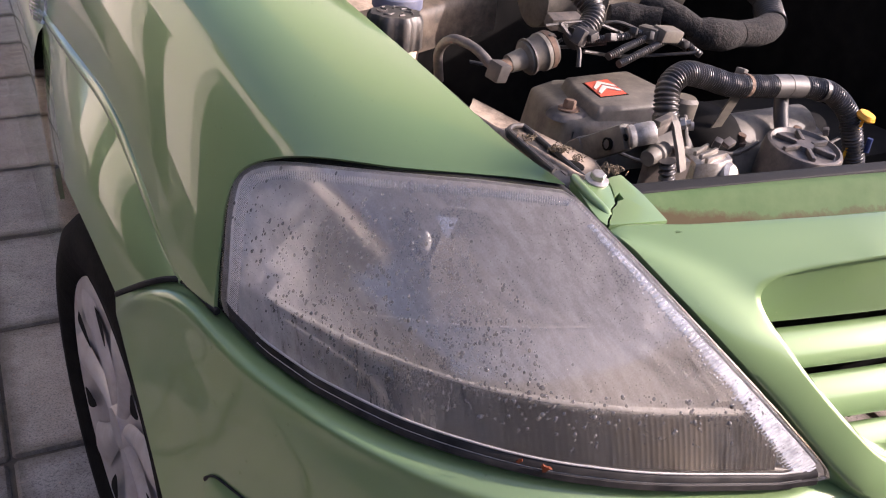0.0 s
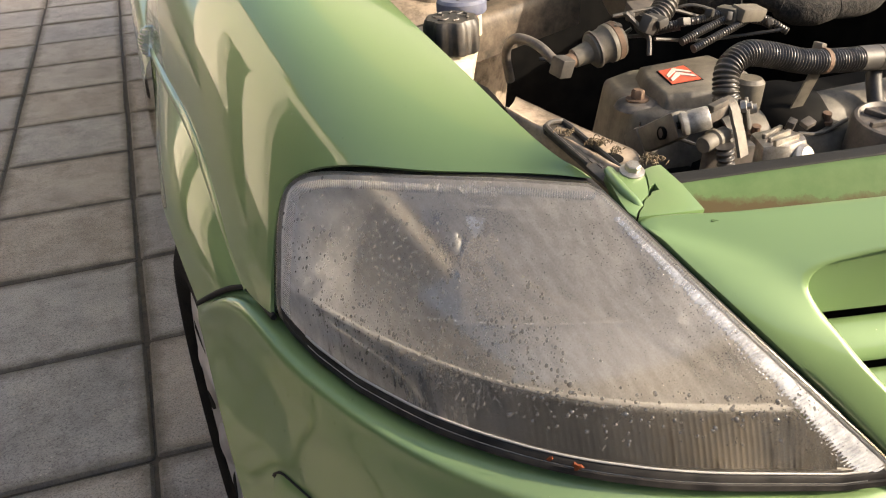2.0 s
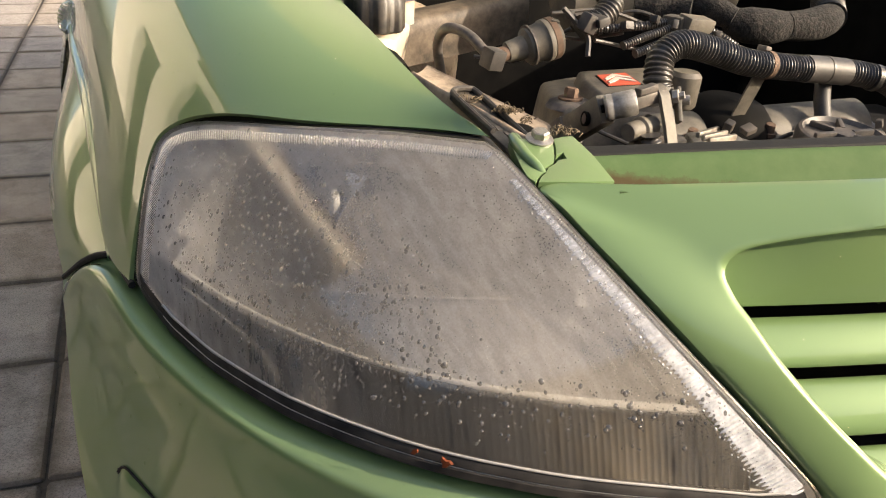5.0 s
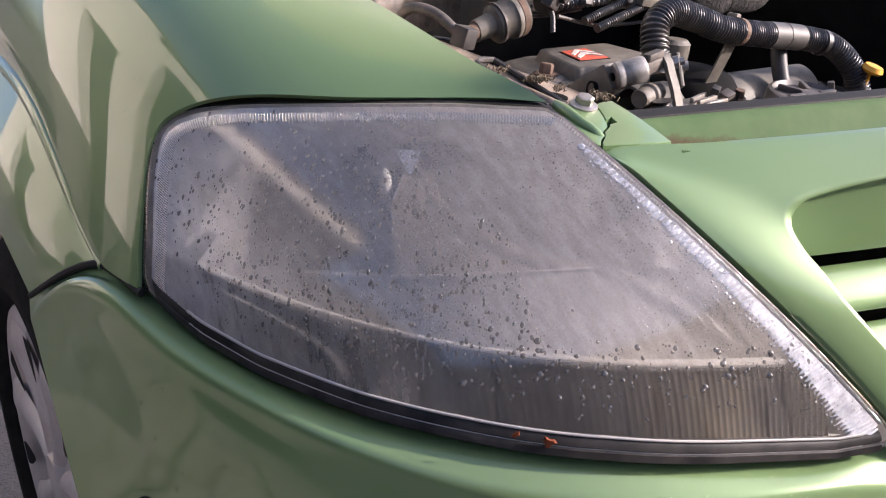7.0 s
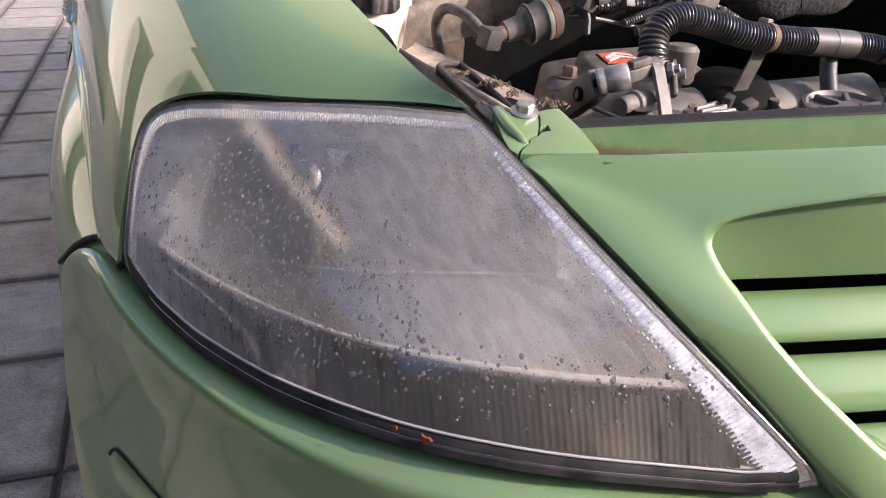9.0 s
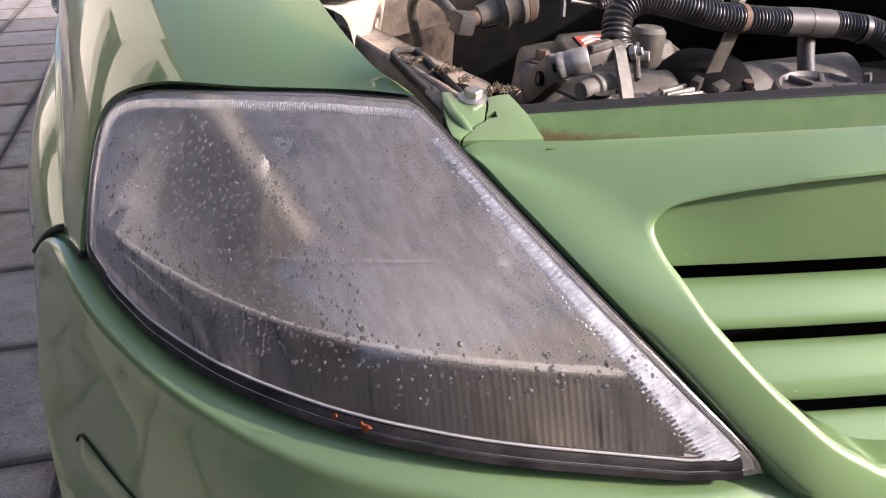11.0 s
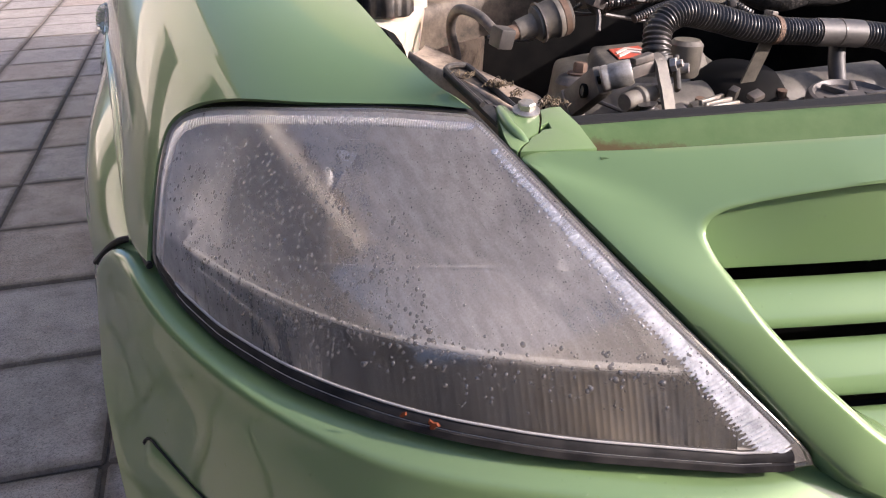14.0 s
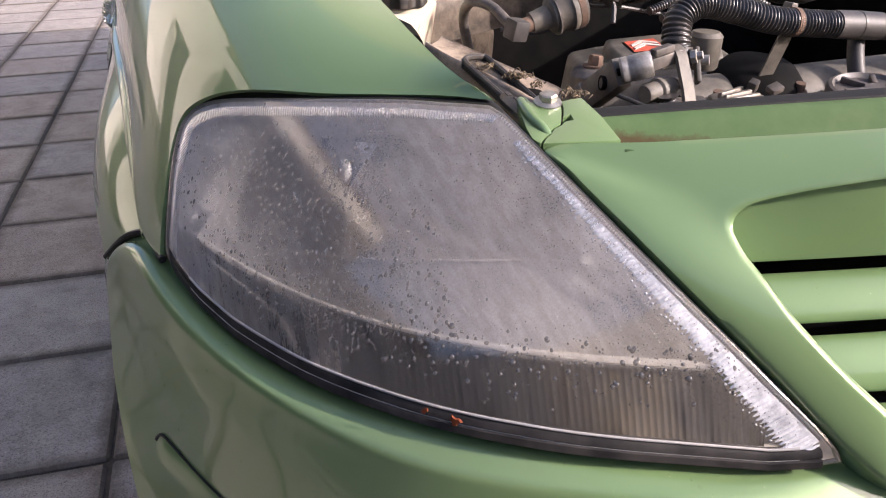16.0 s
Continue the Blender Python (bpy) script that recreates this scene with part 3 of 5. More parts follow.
m = Mat("dark_reflector", (0.10, 0.10, 0.11), 0.7, Specular_IOR_Level=0.2)
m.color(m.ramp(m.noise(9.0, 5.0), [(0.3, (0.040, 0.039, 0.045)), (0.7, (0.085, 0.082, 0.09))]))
DARK_BOWL = m.m
m = Mat("brown_reflector", (0.2, 0.17, 0.14), 0.5, 0.2)
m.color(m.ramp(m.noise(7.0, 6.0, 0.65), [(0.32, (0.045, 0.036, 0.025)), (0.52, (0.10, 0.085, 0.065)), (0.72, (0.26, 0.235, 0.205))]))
BROWN_BOWL = m.m
m = Mat("lower_reflector", (0.3, 0.3, 0.3), 0.4, 0.25)
m.color(m.ramp(m.noise(10.0, 5.0, 0.6, (1.0, 1.0, 0.4)), [(0.3, (0.07, 0.07, 0.075)), (0.7, (0.22, 0.205, 0.19))]))
LOWER = m.m
part("low_beam_reflector", behind(LEFT_RIM, CUSP, (0.030, 0.020), sag=0.020), DARK_BOWL, headlight, "dull dark chromed bowl")
part("high_beam_reflector", behind(CUSP, RIGHT_RIM, (0.020, 0.020), 40, 30, sag=0.014), BROWN_BOWL, headlight, "brown chromed bowl")
part("lower_reflector", behind(SHELF, [(0.186, 0.675), (0.222, 0.669), (0.256, 0.664), (0.310, 0.658), (0.354, 0.655), (0.402, 0.651), (0.449, 0.647), (0.500, 0.643)], (0.020, 0.010), 16, 160, flutes=22, deep=0.0005), LOWER, headlight, "fluted reflector under the shelf")
part("side_cheek", behind(BEZEL[:6], [(0.186, 0.675), (0.205, 0.6755), *LEFT_RIM[::-1]], (0.006, 0.030), 16, 40), HOUSING, headlight, "pale inner side of the housing")
part("top_cheek", behind(BEZEL[5:], [LEFT_RIM[0], (0.300, 0.7625), CUSP[0], (0.385, 0.7705)], (0.006, 0.020), 8, 30), HOUSING, headlight)
part("side_cheek", behind([RIGHT_RIM[0], *RIGHT_RIM[1:], (0.470, 0.695), (0.500, 0.650)], [(0.412, 0.778), (0.452, 0.735), (0.480, 0.703), (0.530, 0.648)], (0.014, 0.008), 12, 30), HOUSING, headlight, "pale inner side of the housing")
part("reflector_rim", tube(on_lens(cr(LEFT_RIM, 24)) + 0.028 * INTO, [0.0004, 0.0006, 0.0010, 0.0014], 8, 60), BRIGHT, headlight, "thin bright reflector edge")
part("reflector_cusp", tube(on_lens(cr(CUSP, 24)) + 0.019 * INTO, [0.0012, 0.0008, 0.0004, 0.0003], 8, 60), DARK_BOWL, headlight, "edge where the two bowls meet")
# Bright metal wedge standing in for the glint beside the bulb.
part("bulb_shield", behind([(0.3185, 0.7615), (0.3215, 0.749)], [(0.3335, 0.762), (0.3225, 0.749)], (0.010, 0.010), 6, 8), BRIGHT, headlight, "small bright wedge standing in for a glint")
part("bulb", lathe([(0.0005, 0), (0.0030, 0.0015), (0.0042, 0.005), (0.0046, 0.010), (0.0042, 0.015), (0.0028, 0.019), (0.0005, 0.021)], tuple(on_lens([(0.309, 0.736)])[0] + 0.026 * INTO), (0.0, 0.1, 1), 20), TRIM_MAT, headlight, "small bright bulb", True, 180)
part("shelf", tube(on_lens(cr(SHELF, 30)) + 0.018 * INTO, [0.0008, 0.0013, 0.0011, 0.0008, 0.0005], 8, 80), STEP_MAT, headlight, "thin edge of the inner shelf")
part("bezel_line", tube(on_lens(cr(BEZEL, 40)) + 0.006 * INTO, 0.0007, 8, 90), STEP_MAT, headlight, "moulded inner edge of the housing")

# fine ribs along the cover's border
ribs, prisms, band = [], [], []
edge = even(LENS_OUTLINE, 640, True)
nrm = np.roll(edge, -1, 0) - np.roll(edge, 1, 0)
rng = random.Random(5)


def ridge(p, along, across, long, wide, high):
    """A low rounded ridge on the cover, centred on p."""
    rings = []
    for k, h in ((1.0, -0.2), (0.85, 0.55), (0.45, 1.0)):
        a = np.linspace(0, 2 * math.pi, 10, endpoint=False)
        q = on_lens([p + along * (long * k * math.cos(t)) + across * (wide * k * math.sin(t)) for t in a])
        q[:, 1] -= h * high
        rings.append(q)
    v, f = sheet(np.array(rings), True)
    return v, f + [tuple(range(20, 30))]


for n, (e, t) in enumerate(zip(edge, nrm)):
    t = t / np.linalg.norm(t)
    inw = LENS_MID - e
    inw = inw - t * (inw @ t)
    inw /= np.linalg.norm(inw)
    if inw[1] > 0.72 or e[0] > 0.582:
        continue
    if inw[0] < -0.5:
        grow = min(1.0, max(0.0, (e[0] - 0.408) * 6.2))
        ribs.append(ridge(e + inw * 0.0030, inw, t, 0.0014, 0.0006, 0.0005))
        if n % 2 == 0:
            wide = 0.0022 + 0.0055 * grow + 0.003 * grow**4 + rng.uniform(-0.0004, 0.0004)
            if grow > 0.1:
                band.append((e + inw * 0.0048, e + inw * (0.0050 + 1.6 * wide)))
            if grow > 0.1:
                prisms.append(ridge(e + inw * (0.0052 + wide), inw + t * 0.25, t, wide, rng.uniform(0.0010, 0.0016), rng.uniform(0.0004, 0.0008)))
            if rng.random() < 0.65:
                prisms.append(ridge(e + inw * (0.0064 + 2 * wide + rng.uniform(-0.0012, 0.0012)) + t * rng.uniform(-0.001, 0.001), inw, t, rng.uniform(0.0005, 0.0011), rng.uniform(0.0005, 0.0010), 0.0006))
    else:
        ribs.append(ridge(e + inw * 0.0070, inw + t * 0.5, t, 0.0030, 0.0006, 0.0005))
band = np.array(band)
prisms.append(sheet(np.array([on_lens(band[:, 1] * k + band[:, 0] * (1 - k), -0.0002) for k in (0, 0.3, 0.7, 1)])))
rib_ob = part("border_ribs", join(*ribs), RIB_MAT, headlight, "fine moulded ribs round the edge")
prism_ob = part("prism_band", join(*prisms), PRISM_MAT, headlight, "prismatic band along the edge, sun glare painted white")
rib_ob["kind"] = prism_ob["kind"] = "stuff"
# fine rubbing marks on the cover
rng = random.Random(17)
marks = []
for k in range(45):
    p = V((rng.uniform(0.33, 0.50), rng.uniform(0.652, 0.735)))
    if p[0] > 0.60 - 0.85 * (p[1] - 0.62) - 0.02:
        continue
    a = rng.gauss(-1.02, 0.22)
    way = V((math.cos(a), math.sin(a)))
    marks.append(ridge(p, way, V((-way[1], way[0])), rng.uniform(0.002, 0.008), rng.uniform(0.00008, 0.00018), 0.0001))
mark_ob = part("rubbing_mark", join(*marks), RIB_MAT, headlight, "fine pale scratches in the cover")
mark_ob["kind"] = "stuff"
mark_ob.visible_shadow = False
part("paint_fleck", lathe([(0.0001, 0), (0.004, 0.0), (0.003, 0.0012), (0.0001, 0.0014)], (0.3500, 0.4050, 0.6090), (-0.5, -0.8, 0), 9, lambda a: 1 + 0.4 * np.sin(3 * a + 1)), ORANGE, headlight, "orange paint fleck")
part("paint_fleck", lathe([(0.0001, 0), (0.0025, 0.0), (0.002, 0.001), (0.0001, 0.0012)], (0.332, 0.4155, 0.6140), (-0.5, -0.8, 0), 7, lambda a: 1 + 0.4 * np.sin(2 * a)), ORANGE, headlight, "orange paint fleck")

# fender
TIP = (0.408, 0.521, 0.791)
FRONT = [TIP, (0.351, 0.562, 0.792), (0.297, 0.602, 0.787), (0.244, 0.652, 0.780), (0.212, 0.680, 0.771), (0.192, 0.694, 0.756), (0.180, 0.690, 0.732), (0.171, 0.674, 0.690), (0.160, 0.655, 0.645)]
SHUT = [TIP, (0.389, 0.543, 0.805), (0.377, 0.580, 0.817), (0.372, 0.636, 0.825), (0.367, 0.700, 0.835), (0.358, 0.85, 0.853), (0.345, 1.1, 0.88), (0.32, 1.5, 0.91)]
RIDGE = [(0.160, 0.655, 0.645), (0.146, 0.710, 0.646), (0.142, 0.757, 0.663), (0.139, 0.800, 0.684), (0.136, 0.849, 0.704), (0.132, 0.903, 0.723), (0.125, 0.979, 0.738), (0.113, 1.10, 0.745), (0.10, 1.27, 0.75), (0.095, 1.5, 0.74)]
REAR = [(0.32, 1.5, 0.91), (0.25, 1.5, 0.905), (0.17, 1.5, 0.87), (0.115, 1.5, 0.81), (0.095, 1.5, 0.74)]
plan = coons(FRONT, REAR, SHUT, RIDGE, 60, 120, 1.8)
# the wing is one fair surface: its height along PULL is a fifth-order polynomial over the plane across it
PULL = V((-0.62, -0.22, 0.75)) / np.linalg.norm((-0.62, -0.22, 0.75))
PA = np.cross(PULL, (0, 1, 0)) / np.linalg.norm(np.cross(PULL, (0, 1, 0)))
PB = np.cross(PULL, PA)
FAIR = (0.32919, -0.00087, -0.02607, 0.00485, -0.00419, -0.00195, -0.04355, 0.02329, 0.02511, -0.00953, -0.00656, -0.45363, 0.11907, 0.09720, -0.01604, 0.34178, -0.07972, -0.11624, -0.03125, -0.03828, 0.00477)


def wing_lift(p):
    """How far p lies under the fair surface, along PULL."""
    a, b = (p @ PA - -0.685649) / 0.3, (p @ PB - -1.063915) / 0.3
    k = [(i, j) for i in range(6) for j in range(6 - i)]
    return sum(c * a**i * b**j for c, (i, j) in zip(FAIR, k)) - p @ PULL


near_tip = np.exp(-((np.linalg.norm(plan - V(TIP), axis=-1) / 0.045) ** 2))
top = plan + (wing_lift(plan) * (1 - near_tip))[..., None] * PULL
reach = np.clip(np.minimum(np.arange(60) - 3, 58 - np.arange(60)) / 8.0, 0, 1)[:, None]
top[0] = top[0] - 0.45 * reach * (top[1] - top[0])
top[:80, 0] = top[:80, 0] - 0.8 * (top[:80, 1] - top[:80, 0])
LIP = [(0.098, 0.790, 0.594), (0.088, 0.86, 0.622), (0.080, 0.955, 0.635), (0.080, 1.06, 0.619), (0.083, 1.16, 0.567), (0.09, 1.24, 0.49)]
SEAM = [(0.146, 0.710, 0.646), (0.136, 0.722, 0.642), (0.120, 0.747, 0.627), (0.098, 0.790, 0.594)]
flare = coons(SEAM, [(0.100, 1.27, 0.75), (0.095, 1.27, 0.70), (0.09, 1.255, 0.6), (0.09, 1.24, 0.49)], RIDGE[1:9], LIP, 24, 40)
uu, vv = np.meshgrid(np.linspace(0, 1, 24), np.linspace(0, 1, 40))
flare = eased(flare, 20)
flare = flare + (0.009 * np.sin(math.pi * uu) * np.sin(math.pi * vv) ** 0.6)[..., None] * V((-1, -0.1, 0.2))
fender_geo = join(solid(top[:, ::-1], 0.004), solid(flare[:, ::-1], 0.006))
fender = cpart("fender", fender_geo, PAINT, None, "glossy green metallic front wing with flared wheel arch")

part("arch_ridge", tube([tuple(V(p) + V((0.003, 0.0, -0.003))) for p in RIDGE[1:9]], [0.006, 0.0085, 0.0085, 0.0085, 0.006], 14, 80), PAINT, fender)
# Black tube along the seam stands in for the shade in the gap.
part("seam_gap", tube([(0.163, 0.652, 0.6425), (0.1495, 0.705, 0.6445), (0.138, 0.722, 0.6415), (0.121, 0.747, 0.626), (0.099, 0.790, 0.5935)], 0.0032, 8, 50), RUBBER, fender, "black strip painted in for the panel gap's shade")
ang = np.linspace(math.radians(38), math.radians(160), 24)
liner = np.array([[(x, 0.965 - r * math.cos(t), 0.285 + r * math.sin(t)) for t in ang] for x, r in ((0.115, 0.338), (0.16, 0.342), (0.34, 0.342), (0.345, 0.2))])
cpart("arch_liner", solid(liner, 0.003), BAY, None, "black plastic wheel arch liner")

# side repeater lamp on the wing
repeater = cpart("side_repeater", lathe([(0.0215, -0.006), (0.0215, 0.002), (0.0195, 0.004), (0.0165, 0.0085), (0.009, 0.012), (0.001, 0.013)], (0.099, 1.262, 0.757), (-0.95, -0.1, 0.22), 28, lambda a: 1 + 0.18 * np.abs(np.cos(a))), RIB_MAT, None, "small clear oval side repeater lamp")
rx_, ry_, rz_ = basis((-0.95, -0.1, 0.22))
for k in range(-3, 4):
    c = V((0.099, 1.262, 0.757)) + ry_ * (0.0045 * k) + rz_ * (0.0125 - 0.0009 * k * k)
    half = 0.015 - 0.001 * k * k
    part("rib", tube([c - rx_ * half - rz_ * 0.005, c, c + rx_ * half - rz_ * 0.005], 0.0009, 6, 12), STEP_MAT, repeater)

# bumper
BUMPER_TOP = [(0.098, 0.792, 0.592), (0.120, 0.746, 0.622), (0.143, 0.708, 0.641), (0.164, 0.650, 0.636), (0.189, 0.597, 0.622), (0.243, 0.504, 0.605), (0.308, 0.433, 0.600),
              (0.386, 0.387, 0.592), (0.484, 0.355, 0.578), (0.540, 0.342, 0.570), (0.598, 0.333, 0.567), (0.70, 0.322, 0.540), (0.95, 0.30, 0.53)]
SHOULDER = [(0.099, 0.784, 0.576), (0.112, 0.745, 0.612), (0.136, 0.698, 0.641), (0.155, 0.638, 0.6315), (0.177, 0.590, 0.617), (0.222, 0.509, 0.6015), (0.298, 0.426, 0.5835),
            (0.384, 0.377, 0.5735), (0.474, 0.347, 0.5645), (0.530, 0.334, 0.5605), (0.596, 0.322, 0.550), (0.70, 0.300, 0.510), (0.95, 0.28, 0.50)]
sh = V(SHOULDER)
tan = np.gradient(sh[:, :2], axis=0)
outw = np.c_[tan[:, 1], -tan[:, 0]] / np.linalg.norm(tan, axis=1, keepdims=True)
bt = V(BUMPER_TOP)
flat = np.interp(bt[:, 0], [0.15, 0.19, 0.56, 0.60], [0.0, 1.0, 1.0, 0.0])[:, None]
bt = bt + flat * V((0.002, 0.004, -0.003))
rows = [bt + V((0.004, 0.02, 0.004)), bt, sh]
ARCH = [(0.100, 0.770, 0.562), (0.101, 0.737, 0.538), (0.103, 0.690, 0.500), (0.108, 0.652, 0.430), (0.118, 0.622, 0.290)]
for (o, dz), e in zip(((0.004, -0.012), (0.011, -0.050), (0.017, -0.13), (0.013, -0.22), (-0.015, -0.36)), ARCH):
    c = cr(np.c_[sh[:, :2] + outw * o, sh[:, 2] + dz], 241)
    first = int(np.argmax(c[:, 1] < e[1] - 0.01))
    at = first + (240 - first) * (np.arange(13) / 12.0) ** 1.0
    r = np.stack([np.interp(at, np.arange(241), c[:, q]) for q in range(3)], 1)
    near = np.clip(1 - np.arange(13) / 2.5, 0, 1)[:, None] ** 1.5
    r = r + near * (V(e) - r[0])
    rows.append(r)
bumper_grid = eased(tensor(np.array(rows), 110, 60), 30, False)
N = normals(bumper_grid)
flip = -1.0 if N[30, 60] @ V((-0.5, -0.8, 0)) < 0 else 1.0
bumper_grid = bumper_grid + flip * N * (0.004 * np.clip((np.arange(60) - 8.0) / 9.0, 0, 1))[:, None, None]
bumper = cpart("bumper", solid(bumper_grid[:, ::-1] if flip < 0 else bumper_grid, 0.004), PAINT, None, "green painted front bumper with scuffs and water drops")

# lower corner panel of the bumper, standing a little proud
N = normals(bumper_grid)
jj = np.linspace(0, 1, 24)[:, None]
ii = np.linspace(0, 1, 40)[None, :]
row_at = (41.3 + 1.2 * np.clip(1 - 12 * ii, 0, 1) ** 2) * (1 - jj) + 57.5 * jj
col_at = (12.5 + 46 * ii) * np.ones_like(row_at)
r0, c0 = np.floor(row_at).astype(int), np.floor(col_at).astype(int)
fr, fc = (row_at - r0)[..., None], (col_at - c0)[..., None]
q = lambda g: (g[r0, c0] * (1 - fr) * (1 - fc) + g[r0 + 1, c0] * fr * (1 - fc) + g[r0, c0 + 1] * (1 - fr) * fc + g[r0 + 1, c0 + 1] * fr * fc)
lip_panel = q(bumper_grid) + flip * q(N) * (0.0060 * np.minimum(1.0, np.linspace(0, 8, 24))[:, None, None] ** 0.6 + 0.0005)
part("lower_panel", solid(lip_panel[:, ::-1] if flip < 0 else lip_panel, 0.004), PAINT, bumper, "proud lower corner of the bumper")
# Black disc and line: shade of the notch and panel edge drawn in.
part("panel_gap", lathe([(0.001, 0), (0.0032, 0), (0.0032, 0.0012), (0.001, 0.0012)], tuple(lip_panel[0][0] + V((0.0015, -0.001, 0.0015))), (-0.88, -0.44, 0.17), 14), RUBBER, bumper, "dark notch in the bumper")
part("panel_gap", tube(lip_panel[0] + flip * q(N)[0] * 0.0004 + V((0, 0, 0.0012)), [0.0013, 0.0008, 0.0006, 0.0006], 8, 80), RUBBER, bumper, "shadow line drawn above the lower panel")

# nose panel round the grille
NOSE_OUT = [(0.95, 0.385, 0.776), (0.80, 0.400, 0.775), (0.67, 0.422, 0.773), (0.595, 0.441, 0.770), (0.514, 0.463, 0.767), (0.444, 0.486, 0.764), (0.449, 0.461, 0.752), (0.480, 0.422, 0.717), (0.512, 0.389, 0.681),
            (0.551, 0.358, 0.638), (0.597, 0.327, 0.585), (0.632, 0.308, 0.559), (0.70, 0.296, 0.537), (0.95, 0.27, 0.52)]
NOSE_IN = [(0.95, 0.352, 0.764), (0.80, 0.366, 0.761), (0.67, 0.383, 0.755), (0.626, 0.394, 0.750), (0.580, 0.407, 0.742), (0.553, 0.412, 0.735), (0.541, 0.409, 0.722), (0.544, 0.396, 0.705), (0.554, 0.380, 0.688),
           (0.569, 0.361, 0.664), (0.607, 0.334, 0.621), (0.650, 0.315, 0.585), (0.71, 0.305, 0.566), (0.95, 0.285, 0.55)]
a, b = cr(NOSE_OUT, 160), cr(NOSE_IN, 160)
tin = np.gradient(b, axis=0)
tin /= np.linalg.norm(tin, axis=1, keepdims=True)
into = np.cross(tin, V((0, -0.85, 0.5)))
into *= np.sign((into * (b - a)).sum(1))[:, None]
spot = np.linspace(0, 13, 160)
swell = np.interp(spot, [0, 4, 5.5, 7, 10, 11.5, 13], [0.002, 0.002, 0.002, 0.0022, 0.0022, 0.002, 0.002])
rows = [a + V((0, 0.016, -0.012)), a + V((0, 0.0015, -0.001)), a + (b - a) * 0.02]
for k in (0.12, 0.25, 0.4, 0.55, 0.7, 0.85, 0.95):
    rows.append(a + (b - a) * k + (swell * (k ** 0.8 * (1 - k) * 2.6 + 0.0))[:, None] * V((-0.12, -0.86, 0.5)))
rows += [b, b + into * 0.0025 + V((0, 0.0008, 0)), b + into * 0.0045 + V((0, 0.004, 0)), b + into * 0.005 + V((0, 0.010, 0)), b + into * 0.005 + V((0, 0.035, 0))]
nose_geo = sheet(np.array(rows))
nose = cpart("nose_panel", nose_geo, PAINT, None, "green painted panel round the grille")
# Black backing carries the shade between the slats in its colour.
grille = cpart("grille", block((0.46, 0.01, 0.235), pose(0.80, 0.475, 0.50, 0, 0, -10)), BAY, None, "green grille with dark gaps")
SLATS = []
for z0, z1 in ((0.750, 0.691), (0.677, 0.648), (0.633, 0.599), (0.583, 0.55)):
    h = z0 - z1
    near = 0.3 if z0 > 0.7 else 1.0
    prof = [(0.022, z0 - 0.016), (0.020, z0 - 0.005), (0.016, z0 - 0.0006), (0.012, z0 - 0.05 * h), (0.006, z0 - 0.25 * h), (0.0015, z0 - 0.5 * h), (-0.001, z0 - 0.75 * h), (-0.0012, z1 + 0.1 * h), (0.0005, z1 + 0.02 * h), (0.004, z1), (0.012, z1 + 0.001)]
    bar = np.array([[(x, 0.424 + dy - 0.012 * up * float(np.clip((x - 0.56) / 0.07, 0, 1)) - 0.20 * (x - 0.58) + 0.16 * (x - 0.58) ** 2 - 0.32 * (0.742 - z), z + up * float(np.interp(x, [0.535, 0.58, 0.626, 0.67, 0.80, 0.95], [-0.008, -0.004, 0.002, 0.006, 0.012, 0.015]))) for x in np.linspace(0.535, 0.95, 24)] for dy, z, up in [(near * a - 0.009 * k, b, k) for a, b, k in [(a, b, (b - z1) / h if z0 > 0.7 else 0.0) for a, b in prof]]])
    SLATS.append(tensor(bar, 24, 46))
    part("slat", sheet(SLATS[-1]), PAINT, grille)

# wheel
WC = V((0.128, 0.965, 0.287))
steer = radians(-6)
AX = V((-math.cos(steer), math.sin(steer), 0))
tyre_prof = [(0.17, -0.06), (0.186, -0.012), (0.205, 0.004), (0.228, 0.016), (0.25, 0.016), (0.270, 0.008), (0.282, -0.008), (0.287, -0.03), (0.287, -0.11), (0.275, -0.14), (0.2, -0.14), (0.17, -0.12)]
wheel = cpart("wheel", lathe(tyre_prof, WC + AX * 0.022, AX, 96), TYRE, None, "black rubber tyre with silver wheel cover")
cover = part("wheel_cover", lathe([(0.0005, 0.016), (0.028, 0.016), (0.036, 0.006), (0.07, -0.002), (0.12, 0.0), (0.150, 0.006), (0.186, 0.016), (0.200, 0.014), (0.207, 0.004), (0.207, -0.05)], WC + AX * 0.012, AX, 96), SILVER, wheel, "scuffed silver plastic wheel cover")
wx, wy, wz = basis(AX)
